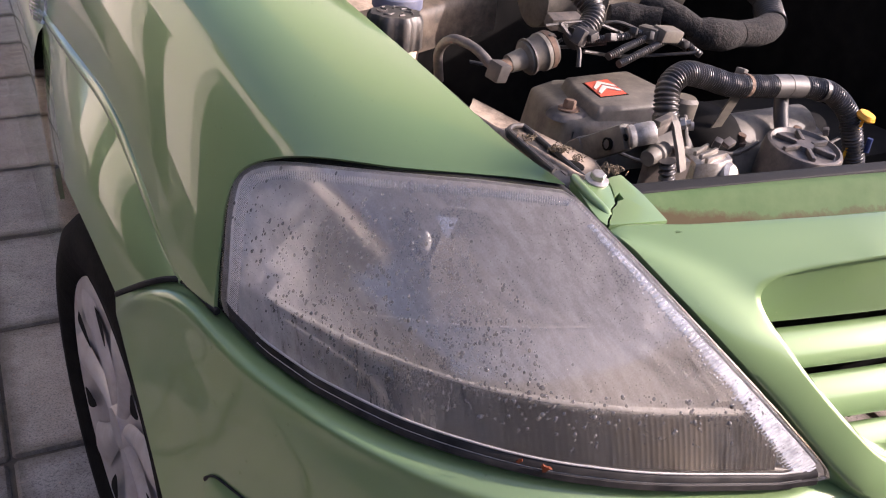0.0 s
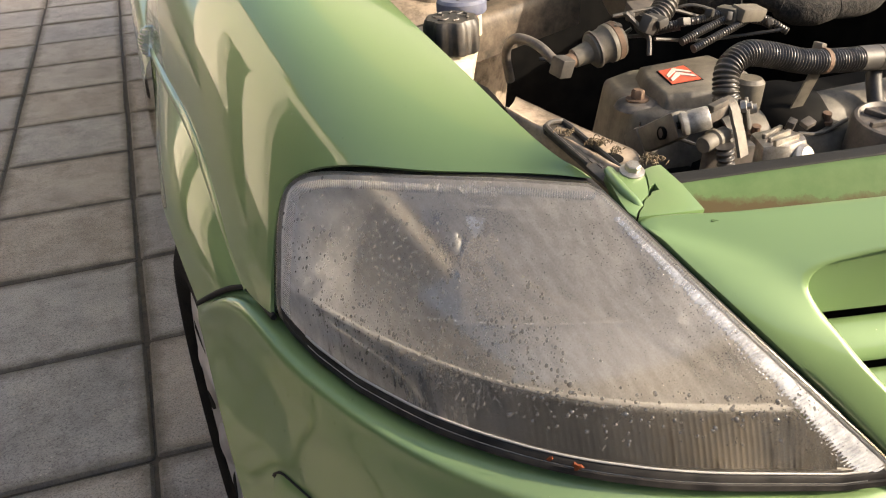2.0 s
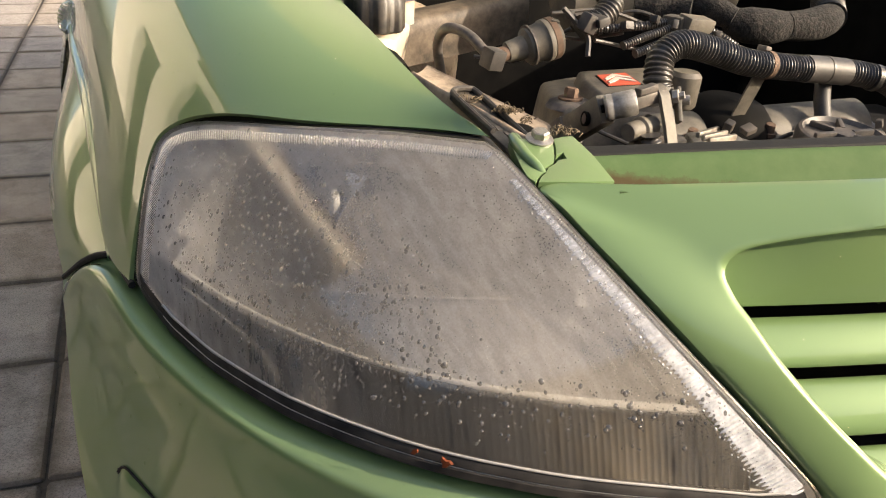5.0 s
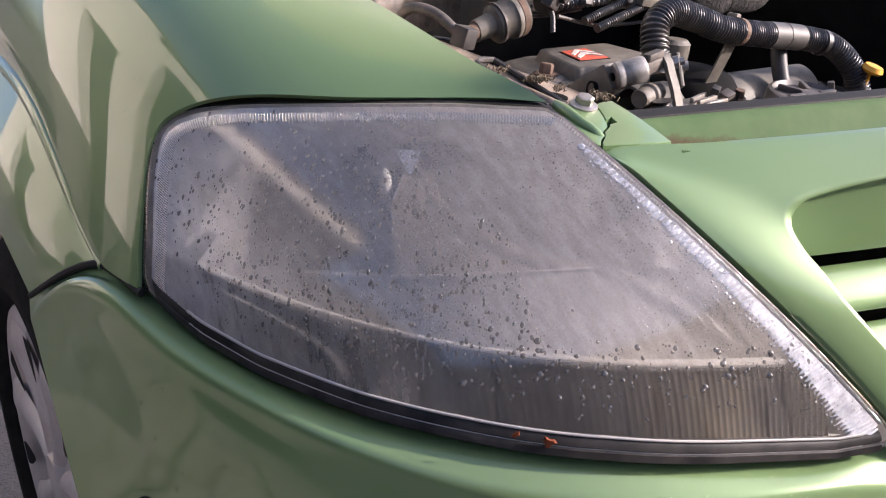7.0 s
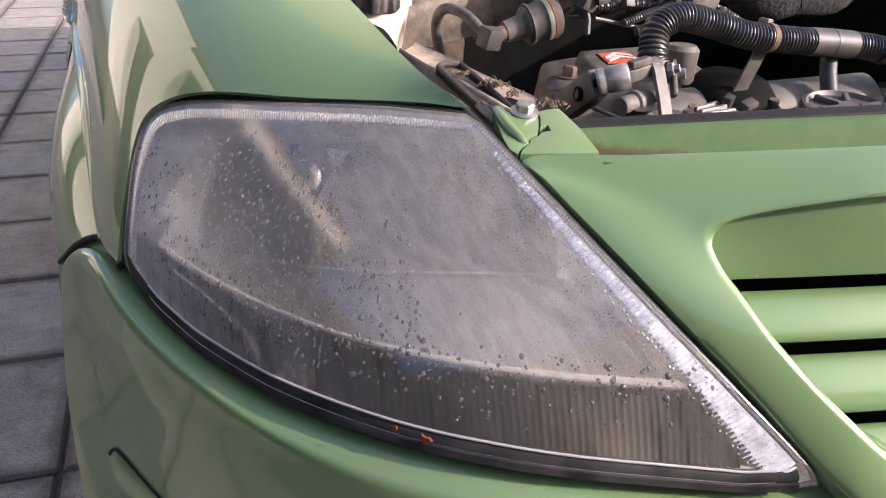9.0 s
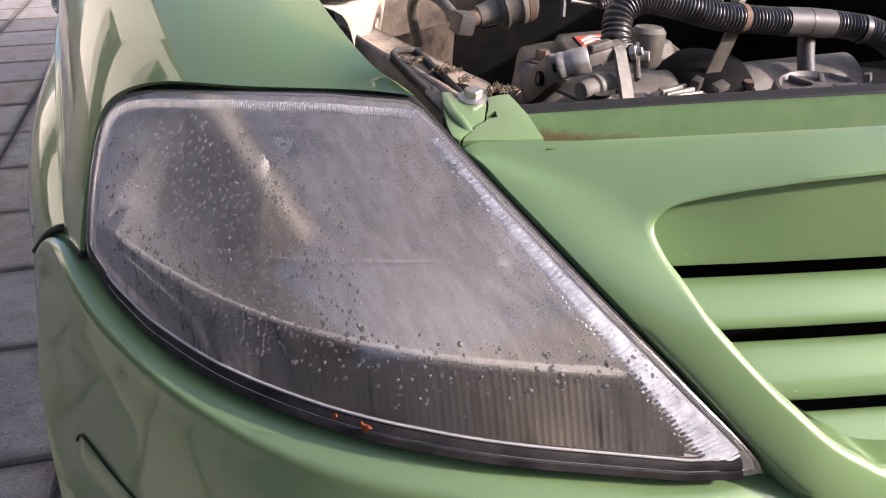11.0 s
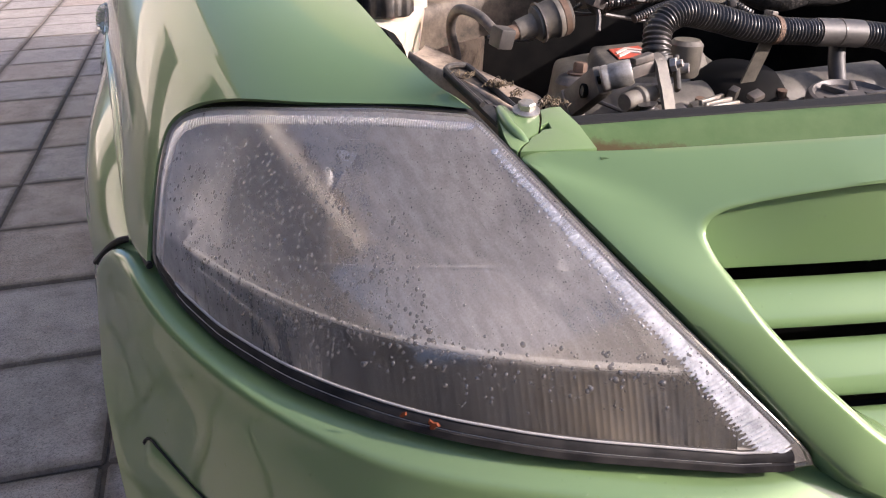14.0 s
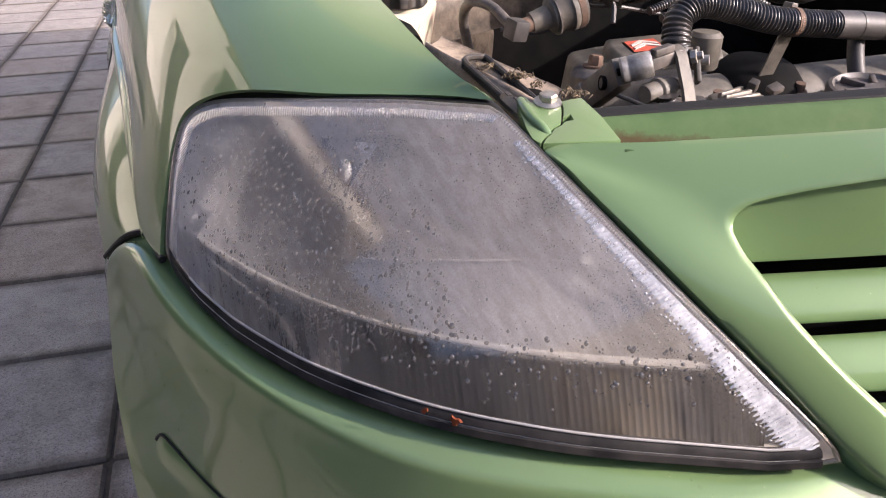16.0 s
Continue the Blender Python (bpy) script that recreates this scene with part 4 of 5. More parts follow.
for k in range(7):
    a = 2 * math.pi * k / 7 + 0.35
    d, e = math.cos(a) * wx + math.sin(a) * wy, -math.sin(a) * wx + math.cos(a) * wy
    spoke = np.array([[WC + AX * 0.012 + d * r + e * w * s0 + wz * (h - 0.010 * abs(s0) ** 2 + 0.0005) for s0 in (-1, -0.6, 0, 0.6, 1)] for r, w, h in ((0.030, 0.014, 0.014), (0.07, 0.018, 0.013), (0.12, 0.024, 0.016), (0.16, 0.034, 0.020), (0.186, 0.040, 0.016))])
    part("spoke", sheet(tensor(spoke, 12, 12)), SILVER, wheel)
    d2, e2 = math.cos(a + math.pi / 7) * wx + math.sin(a + math.pi / 7) * wy, -math.sin(a + math.pi / 7) * wx + math.cos(a + math.pi / 7) * wy
    # Black patch laid on the cover for the shade in a slot.
    hole = np.array([[WC + AX * 0.012 + d2 * r + e2 * w * s0 + wz * (0.0145 + (r - 0.12) * 0.05) for s0 in (-1, 0, 1)] for r, w in ((0.120, 0.003), (0.145, 0.012), (0.165, 0.015), (0.172, 0.012))])
    part("vent", sheet(tensor(hole, 8, 8)), BAY, wheel)

# body sides, tailgate and cabin; mostly unseen, sized for the car's shadow
side = np.array([[(0.10, y, z0), (0.085, y, z1), (0.10, y, z2), (0.2 + 0.1, y, z3)] for y, z0, z1, z2, z3 in ((1.25, 0.13, 0.5, 0.74, 0.76), (2.0, 0.12, 0.5, 0.9, 0.92), (3.0, 0.12, 0.5, 0.92, 0.94), (4.2, 0.25, 0.5, 0.9, 0.92), (4.5, 0.3, 0.5, 0.8, 0.82))])
cpart("body_side", sheet(tensor(side, 20, 40)), PAINT, None, "green body side with doors")
far = side * V((-1, 1, 1)) + V((1.9, 0, 0))
cpart("body_side", sheet(tensor(far[:, ::-1], 20, 40)), PAINT, None, "green body side with doors")
cpart("tailgate", block((1.55, 0.04, 0.75), pose(0.9, 4.49, 0.25), 0.02), PAINT, None, "green tailgate")
cab = [[(0.10, y, 0.9), (0.2, y, 0.55 * zt + 0.4), (0.33, y, zt - 0.05), (0.6, y, zt), (1.2, y, zt), (1.57, y, zt - 0.05), (1.70, y, 0.55 * zt + 0.4), (1.80, y, 0.9)] for y, zt in ((1.5, 0.93), (2.0, 1.32), (2.5, 1.5), (3.4, 1.5), (4.2, 1.40), (4.5, 0.95))]
cpart("cabin", sheet(tensor(np.array(cab), 40, 40)), PAINT, None, "green cabin and roof")



# the far half of the front, and the other wheels
def mirrored(geo):
    return [(1.9 - x, y, z) for x, y, z in geo[0]], [tuple(reversed(f)) for f in geo[1]]


cpart("fender", mirrored(fender_geo), PAINT, None, "glossy green metallic front wing with flared wheel arch")
cpart("bumper", mirrored(solid(bumper_grid[:, ::-1] if flip < 0 else bumper_grid, 0.004)), PAINT, None, "green painted front bumper with scuffs and water drops")
cpart("nose_panel", mirrored(nose_geo), PAINT, None, "green painted panel round the grille")
for s in SLATS:
    part("slat", mirrored(sheet(s)), PAINT, grille)
far_light = cpart("headlight", mirrored(sheet(np.array([lens_ring(k, push=d) for k, d in ((0.995, 0.003), (0.94, 0.010), (0.90, 0.026), (0.80, 0.045), (0.5, 0.112), (0.0005, 0.125))]), True)), HOUSING, None, "fogged weathered headlight")
part("lens", mirrored(sheet(lens_disc(16)[:, ::-1], True)), LENS_MAT, far_light, "hazy clear plastic cover")
for x, y, way in ((1.772, 0.965, 1), (0.20, 3.42, -1), (1.70, 3.42, 1)):
    other = cpart("wheel", lathe(tyre_prof, (x + 0.022 * way, y, 0.287), (way, 0, 0), 64), TYRE, None, "black rubber tyre with silver wheel cover")
    part("wheel_cover", lathe([(0.0005, 0.016), (0.028, 0.016), (0.036, 0.006), (0.07, -0.002), (0.12, 0.0), (0.150, 0.006), (0.186, 0.016), (0.200, 0.014), (0.207, 0.004), (0.207, -0.05)], (x + 0.012 * way, y, 0.287), (way, 0, 0), 48), SILVER, other, "scuffed silver plastic wheel cover")

bon = np.array([[(x, 1.42 - 0.30 * k + 0.03 * math.sin(math.pi * k), 0.99 + 1.0 * k + 0.04 * math.sin(math.pi * (x - 0.35) / 1.15)) for x in np.linspace(0.36, 1.54, 8)] for k in (0, 0.3, 0.6, 0.9, 1.0)])
# Unseen lining, made pale to brighten what the wing reflects.
m = Mat("bonnet_lining", (0.45, 0.46, 0.42), 0.9)
m.color(m.ramp(m.noise(12.0, 6.0), [(0.3, (0.36, 0.37, 0.34)), (0.7, (0.50, 0.51, 0.47))]))
LINING = m.m
bonnet = cpart("bonnet", sheet(tensor(bon, 24, 20)), PAINT, None, "green bonnet propped open")
part("bonnet_lining", sheet(tensor(bon + V((0, -0.02, 0.0)), 24, 20)), LINING, bonnet, "unseen pale grey lining under the bonnet, whitening reflections")

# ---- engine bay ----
# Bay walls, wing and lower engine: deep shade painted as near black.
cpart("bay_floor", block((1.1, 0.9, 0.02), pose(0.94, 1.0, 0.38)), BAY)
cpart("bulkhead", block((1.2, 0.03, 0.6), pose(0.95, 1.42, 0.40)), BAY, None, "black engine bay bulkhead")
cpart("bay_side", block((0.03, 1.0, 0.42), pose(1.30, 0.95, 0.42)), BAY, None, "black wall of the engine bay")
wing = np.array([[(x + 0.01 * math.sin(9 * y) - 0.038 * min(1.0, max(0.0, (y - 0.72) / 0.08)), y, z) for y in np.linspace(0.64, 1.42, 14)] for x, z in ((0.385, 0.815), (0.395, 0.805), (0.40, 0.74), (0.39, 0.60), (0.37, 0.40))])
cpart("inner_wing", solid(tensor(wing, 30, 20), 0.003), BAY, None, "inner wing panel, blackened for the bay's shade")
cpart("strut_tower", lathe([(0.14, -0.30), (0.13, -0.06), (0.11, -0.02), (0.08, 0.0), (0.05, 0.005), (0.045, 0.03), (0.02, 0.035), (0.001, 0.035)], (0.53, 1.28, 0.765), (0.1, -0.1, 1), 32), TAN_LIGHT, None, "dusty tan suspension tower")
brace = np.array([[(x, 1.08 + 0.25 * (x - 0.45) + dy, 0.76 + 0.12 * (x - 0.45) + dz) for x in np.linspace(0.42, 0.70, 8)] for dy, dz in ((-0.03, -0.05), (-0.03, 0.0), (-0.015, 0.012), (0.02, 0.012), (0.03, 0.0))])
cpart("bay_brace", solid(tensor(brace, 20, 14), 0.003), TAN, None, "tan pressed metal brace")
cpart("engine_block", block((0.50, 0.24, 0.28), pose(0.90, 0.80, 0.40), 0.02), BAY, None, "engine block, blackened for the bay's shade")
cpart("gearbox", lathe([(0.02, 0), (0.09, 0.01), (0.11, 0.06), (0.10, 0.16), (0.06, 0.2)], (0.50, 0.74, 0.56), (1, 0.1, 0.1), 24), BAY, None, "gearbox casing, blackened for the bay's shade")

# engine cover with the sunken badge
def spread(outline, d):
    o = V(outline)
    c = o.mean(0)
    return [tuple(c + (p - c) * (1 + d / np.linalg.norm(p - c))) for p in o]


BASE = [(0.585, 0.760), (0.600, 0.742), (0.70, 0.735), (0.775, 0.752), (0.80, 0.86), (0.76, 0.89), (0.66, 0.905), (0.612, 0.885)]
RAISED = [(0.628, 0.755), (0.70, 0.748), (0.757, 0.790), (0.755, 0.868), (0.655, 0.862), (0.640, 0.82)]
engine_cover = cpart("engine_cover", frustum(spread(BASE, 0.018), spread(BASE, -0.006), 0.60, 0.738, 0.012), DUSTY, None, "dusty grey plastic engine cover")
part("raised_top", frustum(spread(RAISED, 0.014), RAISED, 0.715, 0.752, 0.006), DUSTY, engine_cover)
part("badge_frame", slab_of(spread([(0.653, 0.786), (0.692, 0.787), (0.701, 0.838), (0.663, 0.832)], 0.003), 0.7515, 0.7525, 0), BAY, engine_cover, "", False)
part("boss", lathe([(0.026, 0), (0.022, 0.006), (0.016, 0.008), (0.001, 0.008)], (0.609, 0.785, 0.733), (0, 0, 1), 20), DARK_DUSTY, engine_cover)
part("bolt", join(lathe([(0.013, 0), (0.013, 0.002), (0.001, 0.002)], (0.609, 0.785, 0.741), (0, 0, 1), 16), lathe([(0.0075, 0), (0.0075, 0.008), (0.0062, 0.010), (0.001, 0.010)], (0.609, 0.785, 0.743), (0.1, 0, 1), 6)), RUST, engine_cover, "rusty hex bolt", True, 30)
BADGE = [(0.653, 0.786), (0.692, 0.787), (0.701, 0.838), (0.663, 0.832)]
badge = part("badge", slab_of(BADGE, 0.752, 0.7535, 0), RED, engine_cover, "red badge with two white chevrons", False)
bo = V(BADGE)


def on_badge(u, v):
    p = bo[0] * (1 - u) * (1 - v) + bo[1] * u * (1 - v) + bo[2] * u * v + bo[3] * (1 - u) * v
    return tuple(p)


for v0 in (0.12, 0.42):
    part("chevron", slab_of([on_badge(*p) for p in ((0.08, v0), (0.5, v0 + 0.30), (0.92, v0), (0.92, v0 + 0.14), (0.5, v0 + 0.52), (0.08, v0 + 0.14))], 0.7535, 0.7545, 0), WHITE, engine_cover, "", False)

# corrugated breather hose with clamp, strut and sleeve
HOSE = [(0.620, 0.639, 0.784), (0.620, 0.642, 0.794), (0.628, 0.652, 0.812), (0.654, 0.662, 0.820), (0.690, 0.668, 0.812), (0.735, 0.672, 0.7985), (0.79, 0.68, 0.790), (0.84, 0.687, 0.784), (0.885, 0.690, 0.778), (0.925, 0.688, 0.768), (0.952, 0.678, 0.745), (0.962, 0.668, 0.715), (0.972, 0.66, 0.68)]
hose = cpart("corrugated_hose", tube(HOSE, 0.0122, 18, 660, 0.0010, 0.0042), SHINY_BLACK, None, "black corrugated plastic hose")
part("sleeve", tube([(0.811, 0.683, 0.7873), (0.84, 0.687, 0.784), (0.868, 0.6893, 0.7804)], 0.0137, 18, 12), SLEEVE, hose, "grey rubber sleeve")
part("sleeve_band", tube([(0.839, 0.6869, 0.7842), (0.8413, 0.6871, 0.7839)], 0.0142, 18, 4), BLACK, hose)
part("clamp", tube([(0.757, 0.6757, 0.7947), (0.763, 0.6766, 0.7938)], 0.0138, 18, 6), RUST, hose, "metal hose clamp")
part("clamp_lug", block((0.008, 0.012, 0.010), pose(0.761, 0.686, 0.801, 0, 12, 10), 0.0015), DARK_DUSTY, hose)
part("clamp", tube([(0.903, 0.6896, 0.7740), (0.909, 0.6894, 0.7725)], 0.0142, 18, 4), BLACK, hose)
part("cuff", tube([(0.620, 0.637, 0.776), (0.620, 0.640, 0.787)], 0.0138, 18, 8), BLACK, hose)
part("clamp", tube([(0.620, 0.6355, 0.771), (0.620, 0.637, 0.776)], 0.0128, 18, 4), ALU, hose, "metal hose clamp")
part("clamp_screw", lathe([(0.001, 0), (0.0045, 0), (0.0045, 0.014), (0.001, 0.014)], (0.630, 0.628, 0.778), (0.7, -0.5, 0.1), 10), DULL_ALU, hose)
strut = np.array([[(0.757 - 0.016 * k + dx, 0.680 + 0.016 * k, 0.784 - 0.066 * k) for dx in (-0.0075, 0.0075)] for k in (0, 0.15, 0.5, 1.0)])
cpart("hose_bracket", solid(strut, 0.002), DUSTY, None, "flat steel hose bracket", False)
cpart("vent_tube", tube([(0.853, 0.700, 0.770), (0.848, 0.690, 0.750), (0.846, 0.675, 0.72), (0.848, 0.662, 0.685), (0.85, 0.655, 0.65)], 0.0085, 14, 30), SLEEVE, None, "short rubber vent tube")
cpart("tube_gaiter", tube([(0.847, 0.664, 0.695), (0.85, 0.655, 0.64)], 0.0095, 14, 60, 0.0012, 0.006), BLACK, None, "ribbed black rubber gaiter")

# belt tensioner arm, bracket plate and caliper-like casting


def bar(a, b, wide, thick, bevel=0.003, taper=1.0):
    """A rounded bar from a to b, wide in its upright section and thick across it."""
    a, b = Vector(a), Vector(b)
    d = (b - a).normalized()
    side = d.cross(Vector((0, 0, 1))).normalized()
    m = Matrix((side, side.cross(d), d)).transposed().to_4x4()
    m.translation = a
    return block((thick, wide, (b - a).length), m, bevel, 2, taper)


tensioner = cpart("tensioner_arm", join(bar((0.555, 0.684, 0.736), (0.562, 0.624, 0.7755), 0.027, 0.016, 0.005), bar((0.553, 0.692, 0.728), (0.556, 0.672, 0.744), 0.031, 0.020, 0.006)), DUSTY, None, "dusty cast tensioner arm with a bright cylinder")
part("pivot_cylinder", lathe([(0.001, 0), (0.0095, 0), (0.0112, 0.002), (0.0112, 0.006), (0.0106, 0.007), (0.0106, 0.008), (0.0112, 0.009), (0.0112, 0.025), (0.010, 0.027), (0.001, 0.027)], (0.5585, 0.6205, 0.7765), (0.9, -0.38, 0.26), 28), DULL_ALU, tensioner, "bright aluminium cylinder")
part("pivot_screw", lathe([(0.0030, 0), (0.0036, 0.0004), (0.0036, 0.003), (0.001, 0.003)], (0.5582, 0.6206, 0.7764), (-0.9, 0.38, -0.26), 6), BAY, tensioner)
# Blackened ring paints in the shade of a round hole.
part("eyelet", lathe([(0.0062, -0.003), (0.0066, 0.0006), (0.0050, 0.0010), (0.0046, -0.003)], (0.5495, 0.6385, 0.763), (-1, 0.05, 0.1), 22), BAY, tensioner, "dark round hole")
part("eyelet_core", lathe([(0.0046, 0.0004), (0.001, 0.0004)], (0.5495, 0.6385, 0.763), (-1, 0.05, 0.1), 18), DARK_DUSTY, tensioner)
cpart("link_rod", join(block((0.034, 0.011, 0.011), pose(0.597, 0.617, 0.779, 0, -8, 14), 0.002), block((0.020, 0.008, 0.006), pose(0.592, 0.612, 0.7905, 0, -8, 14), 0.001)), DARK_DUSTY, None, "square steel link")
plate = np.array([[(0.609 + dx + 0.004 * k, y + 0.4 * dx, z) for dx in (-0.0055 - 0.003 * k, 0.0, 0.006 - 0.002 * k)] for k, y, z in ((0.0, 0.627, 0.7905), (0.3, 0.617, 0.788), (0.5, 0.610, 0.776), (0.7, 0.603, 0.764), (1.0, 0.595, 0.745))])
bracket_plate = cpart("bracket_plate", solid(tensor(plate, 30, 10), 0.0035), DUSTY, None, "bent aluminium bracket plate")
part("nut", lathe([(0.001, 0), (0.0062, 0), (0.0062, 0.005), (0.0036, 0.0055), (0.0036, 0.010), (0.001, 0.010)], (0.625, 0.622, 0.783), (0.7, -0.6, 0.25), 6), DULL_ALU, bracket_plate, "zinc nut on a stud")
part("second_ear", bar((0.632, 0.628, 0.789), (0.628, 0.612, 0.762), 0.011, 0.004, 0.0015), DUSTY, bracket_plate)
cpart("adjuster_plug", lathe([(0.001, 0), (0.0075, 0), (0.0085, 0.002), (0.0085, 0.014), (0.0105, 0.016), (0.0105, 0.020), (0.008, 0.022), (0.008, 0.034), (0.001, 0.034)], (0.573, 0.603, 0.759), (0.9, 0.35, 0.05), 20), DUSTY, None, "dusty round plug")
cpart("damper_can", lathe([(0.001, 0), (0.012, 0), (0.0145, 0.003), (0.0155, 0.030), (0.012, 0.034), (0.001, 0.034)], (0.658, 0.660, 0.762), (0.05, -0.02, 1), 22), DUSTY, None, "dusty grey metal can")
casting = cpart("pump_casting", slab_of([(0.648, 0.612), (0.672, 0.604), (0.700, 0.610), (0.708, 0.628), (0.694, 0.650), (0.66, 0.650)], 0.66, 0.742, 0.006), ALU, None, "cast aluminium pump body")
part("boss", lathe([(0.014, 0), (0.014, 0.010), (0.010, 0.014), (0.001, 0.014)], (0.690, 0.612, 0.722), (0.3, -0.8, 0.4), 18), ALU, casting)
for k in range(3):
    part("fin", block((0.034, 0.004, 0.006), pose(0.676, 0.613 + 0.011 * k, 0.741, 0, 0, 12 + 6 * k), 0.001), ALU, casting)
cpart("spring_boot", tube([(0.590, 0.593, 0.759), (0.594, 0.591, 0.73)], 0.0072, 14, 60, 0.0014, 0.006), SHINY_BLACK, None, "small ribbed rubber boot")
cpart("side_plate", block((0.05, 0.012, 0.06), pose(0.612, 0.622, 0.690, 8, 0, -8), 0.003), DARK_DUSTY)

# cylinder head and round lid with star ribs
head = np.array([[(x, 0.695 + dy + 0.02 * (x - 0.7), z + 0.012 * (x - 0.7)) for x in np.linspace(0.665, 0.92, 10)] for dy, z in ((-0.040, 0.66), (-0.036, 0.705), (-0.024, 0.718), (-0.012, 0.716), (-0.004, 0.728), (0.012, 0.738), (0.03, 0.738), (0.05, 0.72))])
cpart("cylinder_head", solid(tensor(head, 24, 30), 0.003), DUSTY, None, "dusty cast cylinder head cover")
for k in range(4):
    cpart("head_bolt", lathe([(0.008, 0), (0.008, 0.004), (0.005, 0.004), (0.005, 0.012), (0.001, 0.012)], (0.69 + 0.09 * k, 0.680, 0.722), (0, -0.2, 1), 12), RUST)
lid = cpart("filter_lid", lathe([(0.044, -0.05), (0.044, -0.004), (0.042, 0.0), (0.039, 0.001), (0.036, -0.003), (0.012, -0.003), (0.010, 0.002), (0.001, 0.002)], (0.822, 0.624, 0.737), (0, -0.15, 1), 40), DARK_DUSTY, None, "round dusty plastic lid with star ribs")
for k in range(6):
    a = k * math.pi / 3
    part("rib", block((0.024, 0.005, 0.006), Matrix.Translation((0.822, 0.624, 0.734)) @ pose(0, 0, 0, 8, 0, 0) @ pose(0, 0, 0, 0, 0, math.degrees(a)) @ pose(0.022, 0, 0), 0.0015), DARK_DUSTY, lid)
cpart("dipstick", join(lathe([(0.001, 0), (0.010, 0.0), (0.0125, 0.003), (0.010, 0.008), (0.001, 0.009)], (0.962, 0.660, 0.742), (0.15, -0.3, 1), 20), tube([(0.962, 0.660, 0.742), (0.955, 0.665, 0.70), (0.95, 0.67, 0.62)], 0.0020, 8, 12)), YELLOW, None, "yellow dipstick handle")
cpart("blue_plug", lathe([(0.001, 0), (0.0035, 0), (0.0035, 0.018), (0.001, 0.018)], (0.975, 0.652, 0.70), (0, 0, 1), 12), BLUE, None, "blue plastic plug")
cpart("manifold", tube([(0.70, 0.735, 0.70), (0.80, 0.745, 0.70), (0.90, 0.755, 0.695), (1.0, 0.76, 0.68)], 0.030, 18, 30), BAY, None, "black plastic manifold")
cpart("manifold_dome", lathe([(0.05, 0), (0.048, 0.02), (0.036, 0.034), (0.001, 0.040)], (0.755, 0.72, 0.712), (0, -0.2, 1), 24), BAY, None, "dull black dome")
for k in range(3):
    cpart("runner", tube([(0.80 + 0.055 * k, 0.73, 0.71), (0.81 + 0.055 * k, 0.70, 0.712), (0.815 + 0.055 * k, 0.672, 0.69)], 0.013, 12, 14), DARK_DUSTY, None, "dusty inlet runner")

# canister, pipes and connector behind
can = cpart("vacuum_canister", lathe([(0.001, -0.02), (0.011, -0.02), (0.013, 0.0), (0.019, 0.003), (0.021, 0.022), (0.023, 0.024), (0.023, 0.029), (0.0215, 0.031), (0.0215, 0.040), (0.016, 0.043), (0.001, 0.043)], (0.580, 0.850, 0.783), (1, 0.05, 0.25), 30), DUSTY, None, "dusty brown canister")
part("rusty_ring", lathe([(0.02, 0.030), (0.0232, 0.030), (0.0232, 0.037), (0.02, 0.037)], (0.580, 0.850, 0.783), (1, 0.05, 0.25), 30), RUST, can, "rusty clamp ring")
cpart("steel_pipe", tube([(0.535, 0.842, 0.774), (0.56, 0.847, 0.778), (0.585, 0.851, 0.785)], 0.0085, 12, 12), RUST, None, "rusty steel pipe")
cpart("connector", block((0.020, 0.020, 0.022), pose(0.538, 0.838, 0.764, 10, 10, 20), 0.003), SLEEVE, None, "grey plastic connector")
cpart("thin_hose", tube([(0.515, 0.930, 0.735), (0.505, 0.918, 0.775), (0.508, 0.895, 0.797), (0.522, 0.866, 0.795), (0.536, 0.842, 0.778)], 0.0058, 12, 40), DARK_DUSTY, None, "thin grey rubber hose")
cpart("wiring_clip", join(block((0.022, 0.014, 0.02), pose(0.645, 0.838, 0.800, 15, 20, 30), 0.003), block((0.014, 0.03, 0.010), pose(0.662, 0.842, 0.806, 0, -15, 10), 0.002), tube([(0.62, 0.842, 0.825), (0.635, 0.84, 0.81), (0.650, 0.838, 0.795), (0.648, 0.83, 0.775)], 0.003, 8, 20)), SLEEVE, None, "grey wiring clips")
cpart("elbow_hose", tube([(0.655, 0.86, 0.80), (0.68, 0.868, 0.808), (0.70, 0.885, 0.825), (0.69, 0.91, 0.845)], 0.014, 14, 80, 0.001, 0.006), BLACK, None, "black elbow hose")
for pts in ([(0.69, 0.83, 0.785), (0.73, 0.838, 0.795), (0.77, 0.845, 0.800), (0.82, 0.835, 0.790)], [(0.70, 0.82, 0.778), (0.75, 0.83, 0.79), (0.80, 0.84, 0.798), (0.83, 0.82, 0.782)], [(0.66, 0.85, 0.80), (0.72, 0.85, 0.802), (0.78, 0.855, 0.805), (0.815, 0.83, 0.788)]):
    cpart("wiring_loom", tube(pts, 0.0046, 10, 120, 0.0006, 0.0035), SHINY_BLACK, None, "dusty taped wiring loom")
cpart("loom_connector", join(block((0.04, 0.022, 0.016), pose(0.785, 0.842, 0.797, 10, 8, 12), 0.003), block((0.018, 0.026, 0.020), pose(0.765, 0.85, 0.793, 0, 0, 25), 0.003)), DUSTY, None, "dusty grey plug block")
air_box = cpart("air_canister", lathe([(0.001, 0), (0.035, 0.0), (0.046, 0.006), (0.048, 0.05), (0.0495, 0.052), (0.048, 0.054), (0.048, 0.10), (0.0495, 0.102), (0.048, 0.104), (0.048, 0.16), (0.0495, 0.162), (0.047, 0.164), (0.046, 0.24), (0.04, 0.245), (0.001, 0.245)], (0.715, 1.055, 0.805), (1, -0.06, 0.06), 32), DUSTY, None, "dusty ribbed air canister")
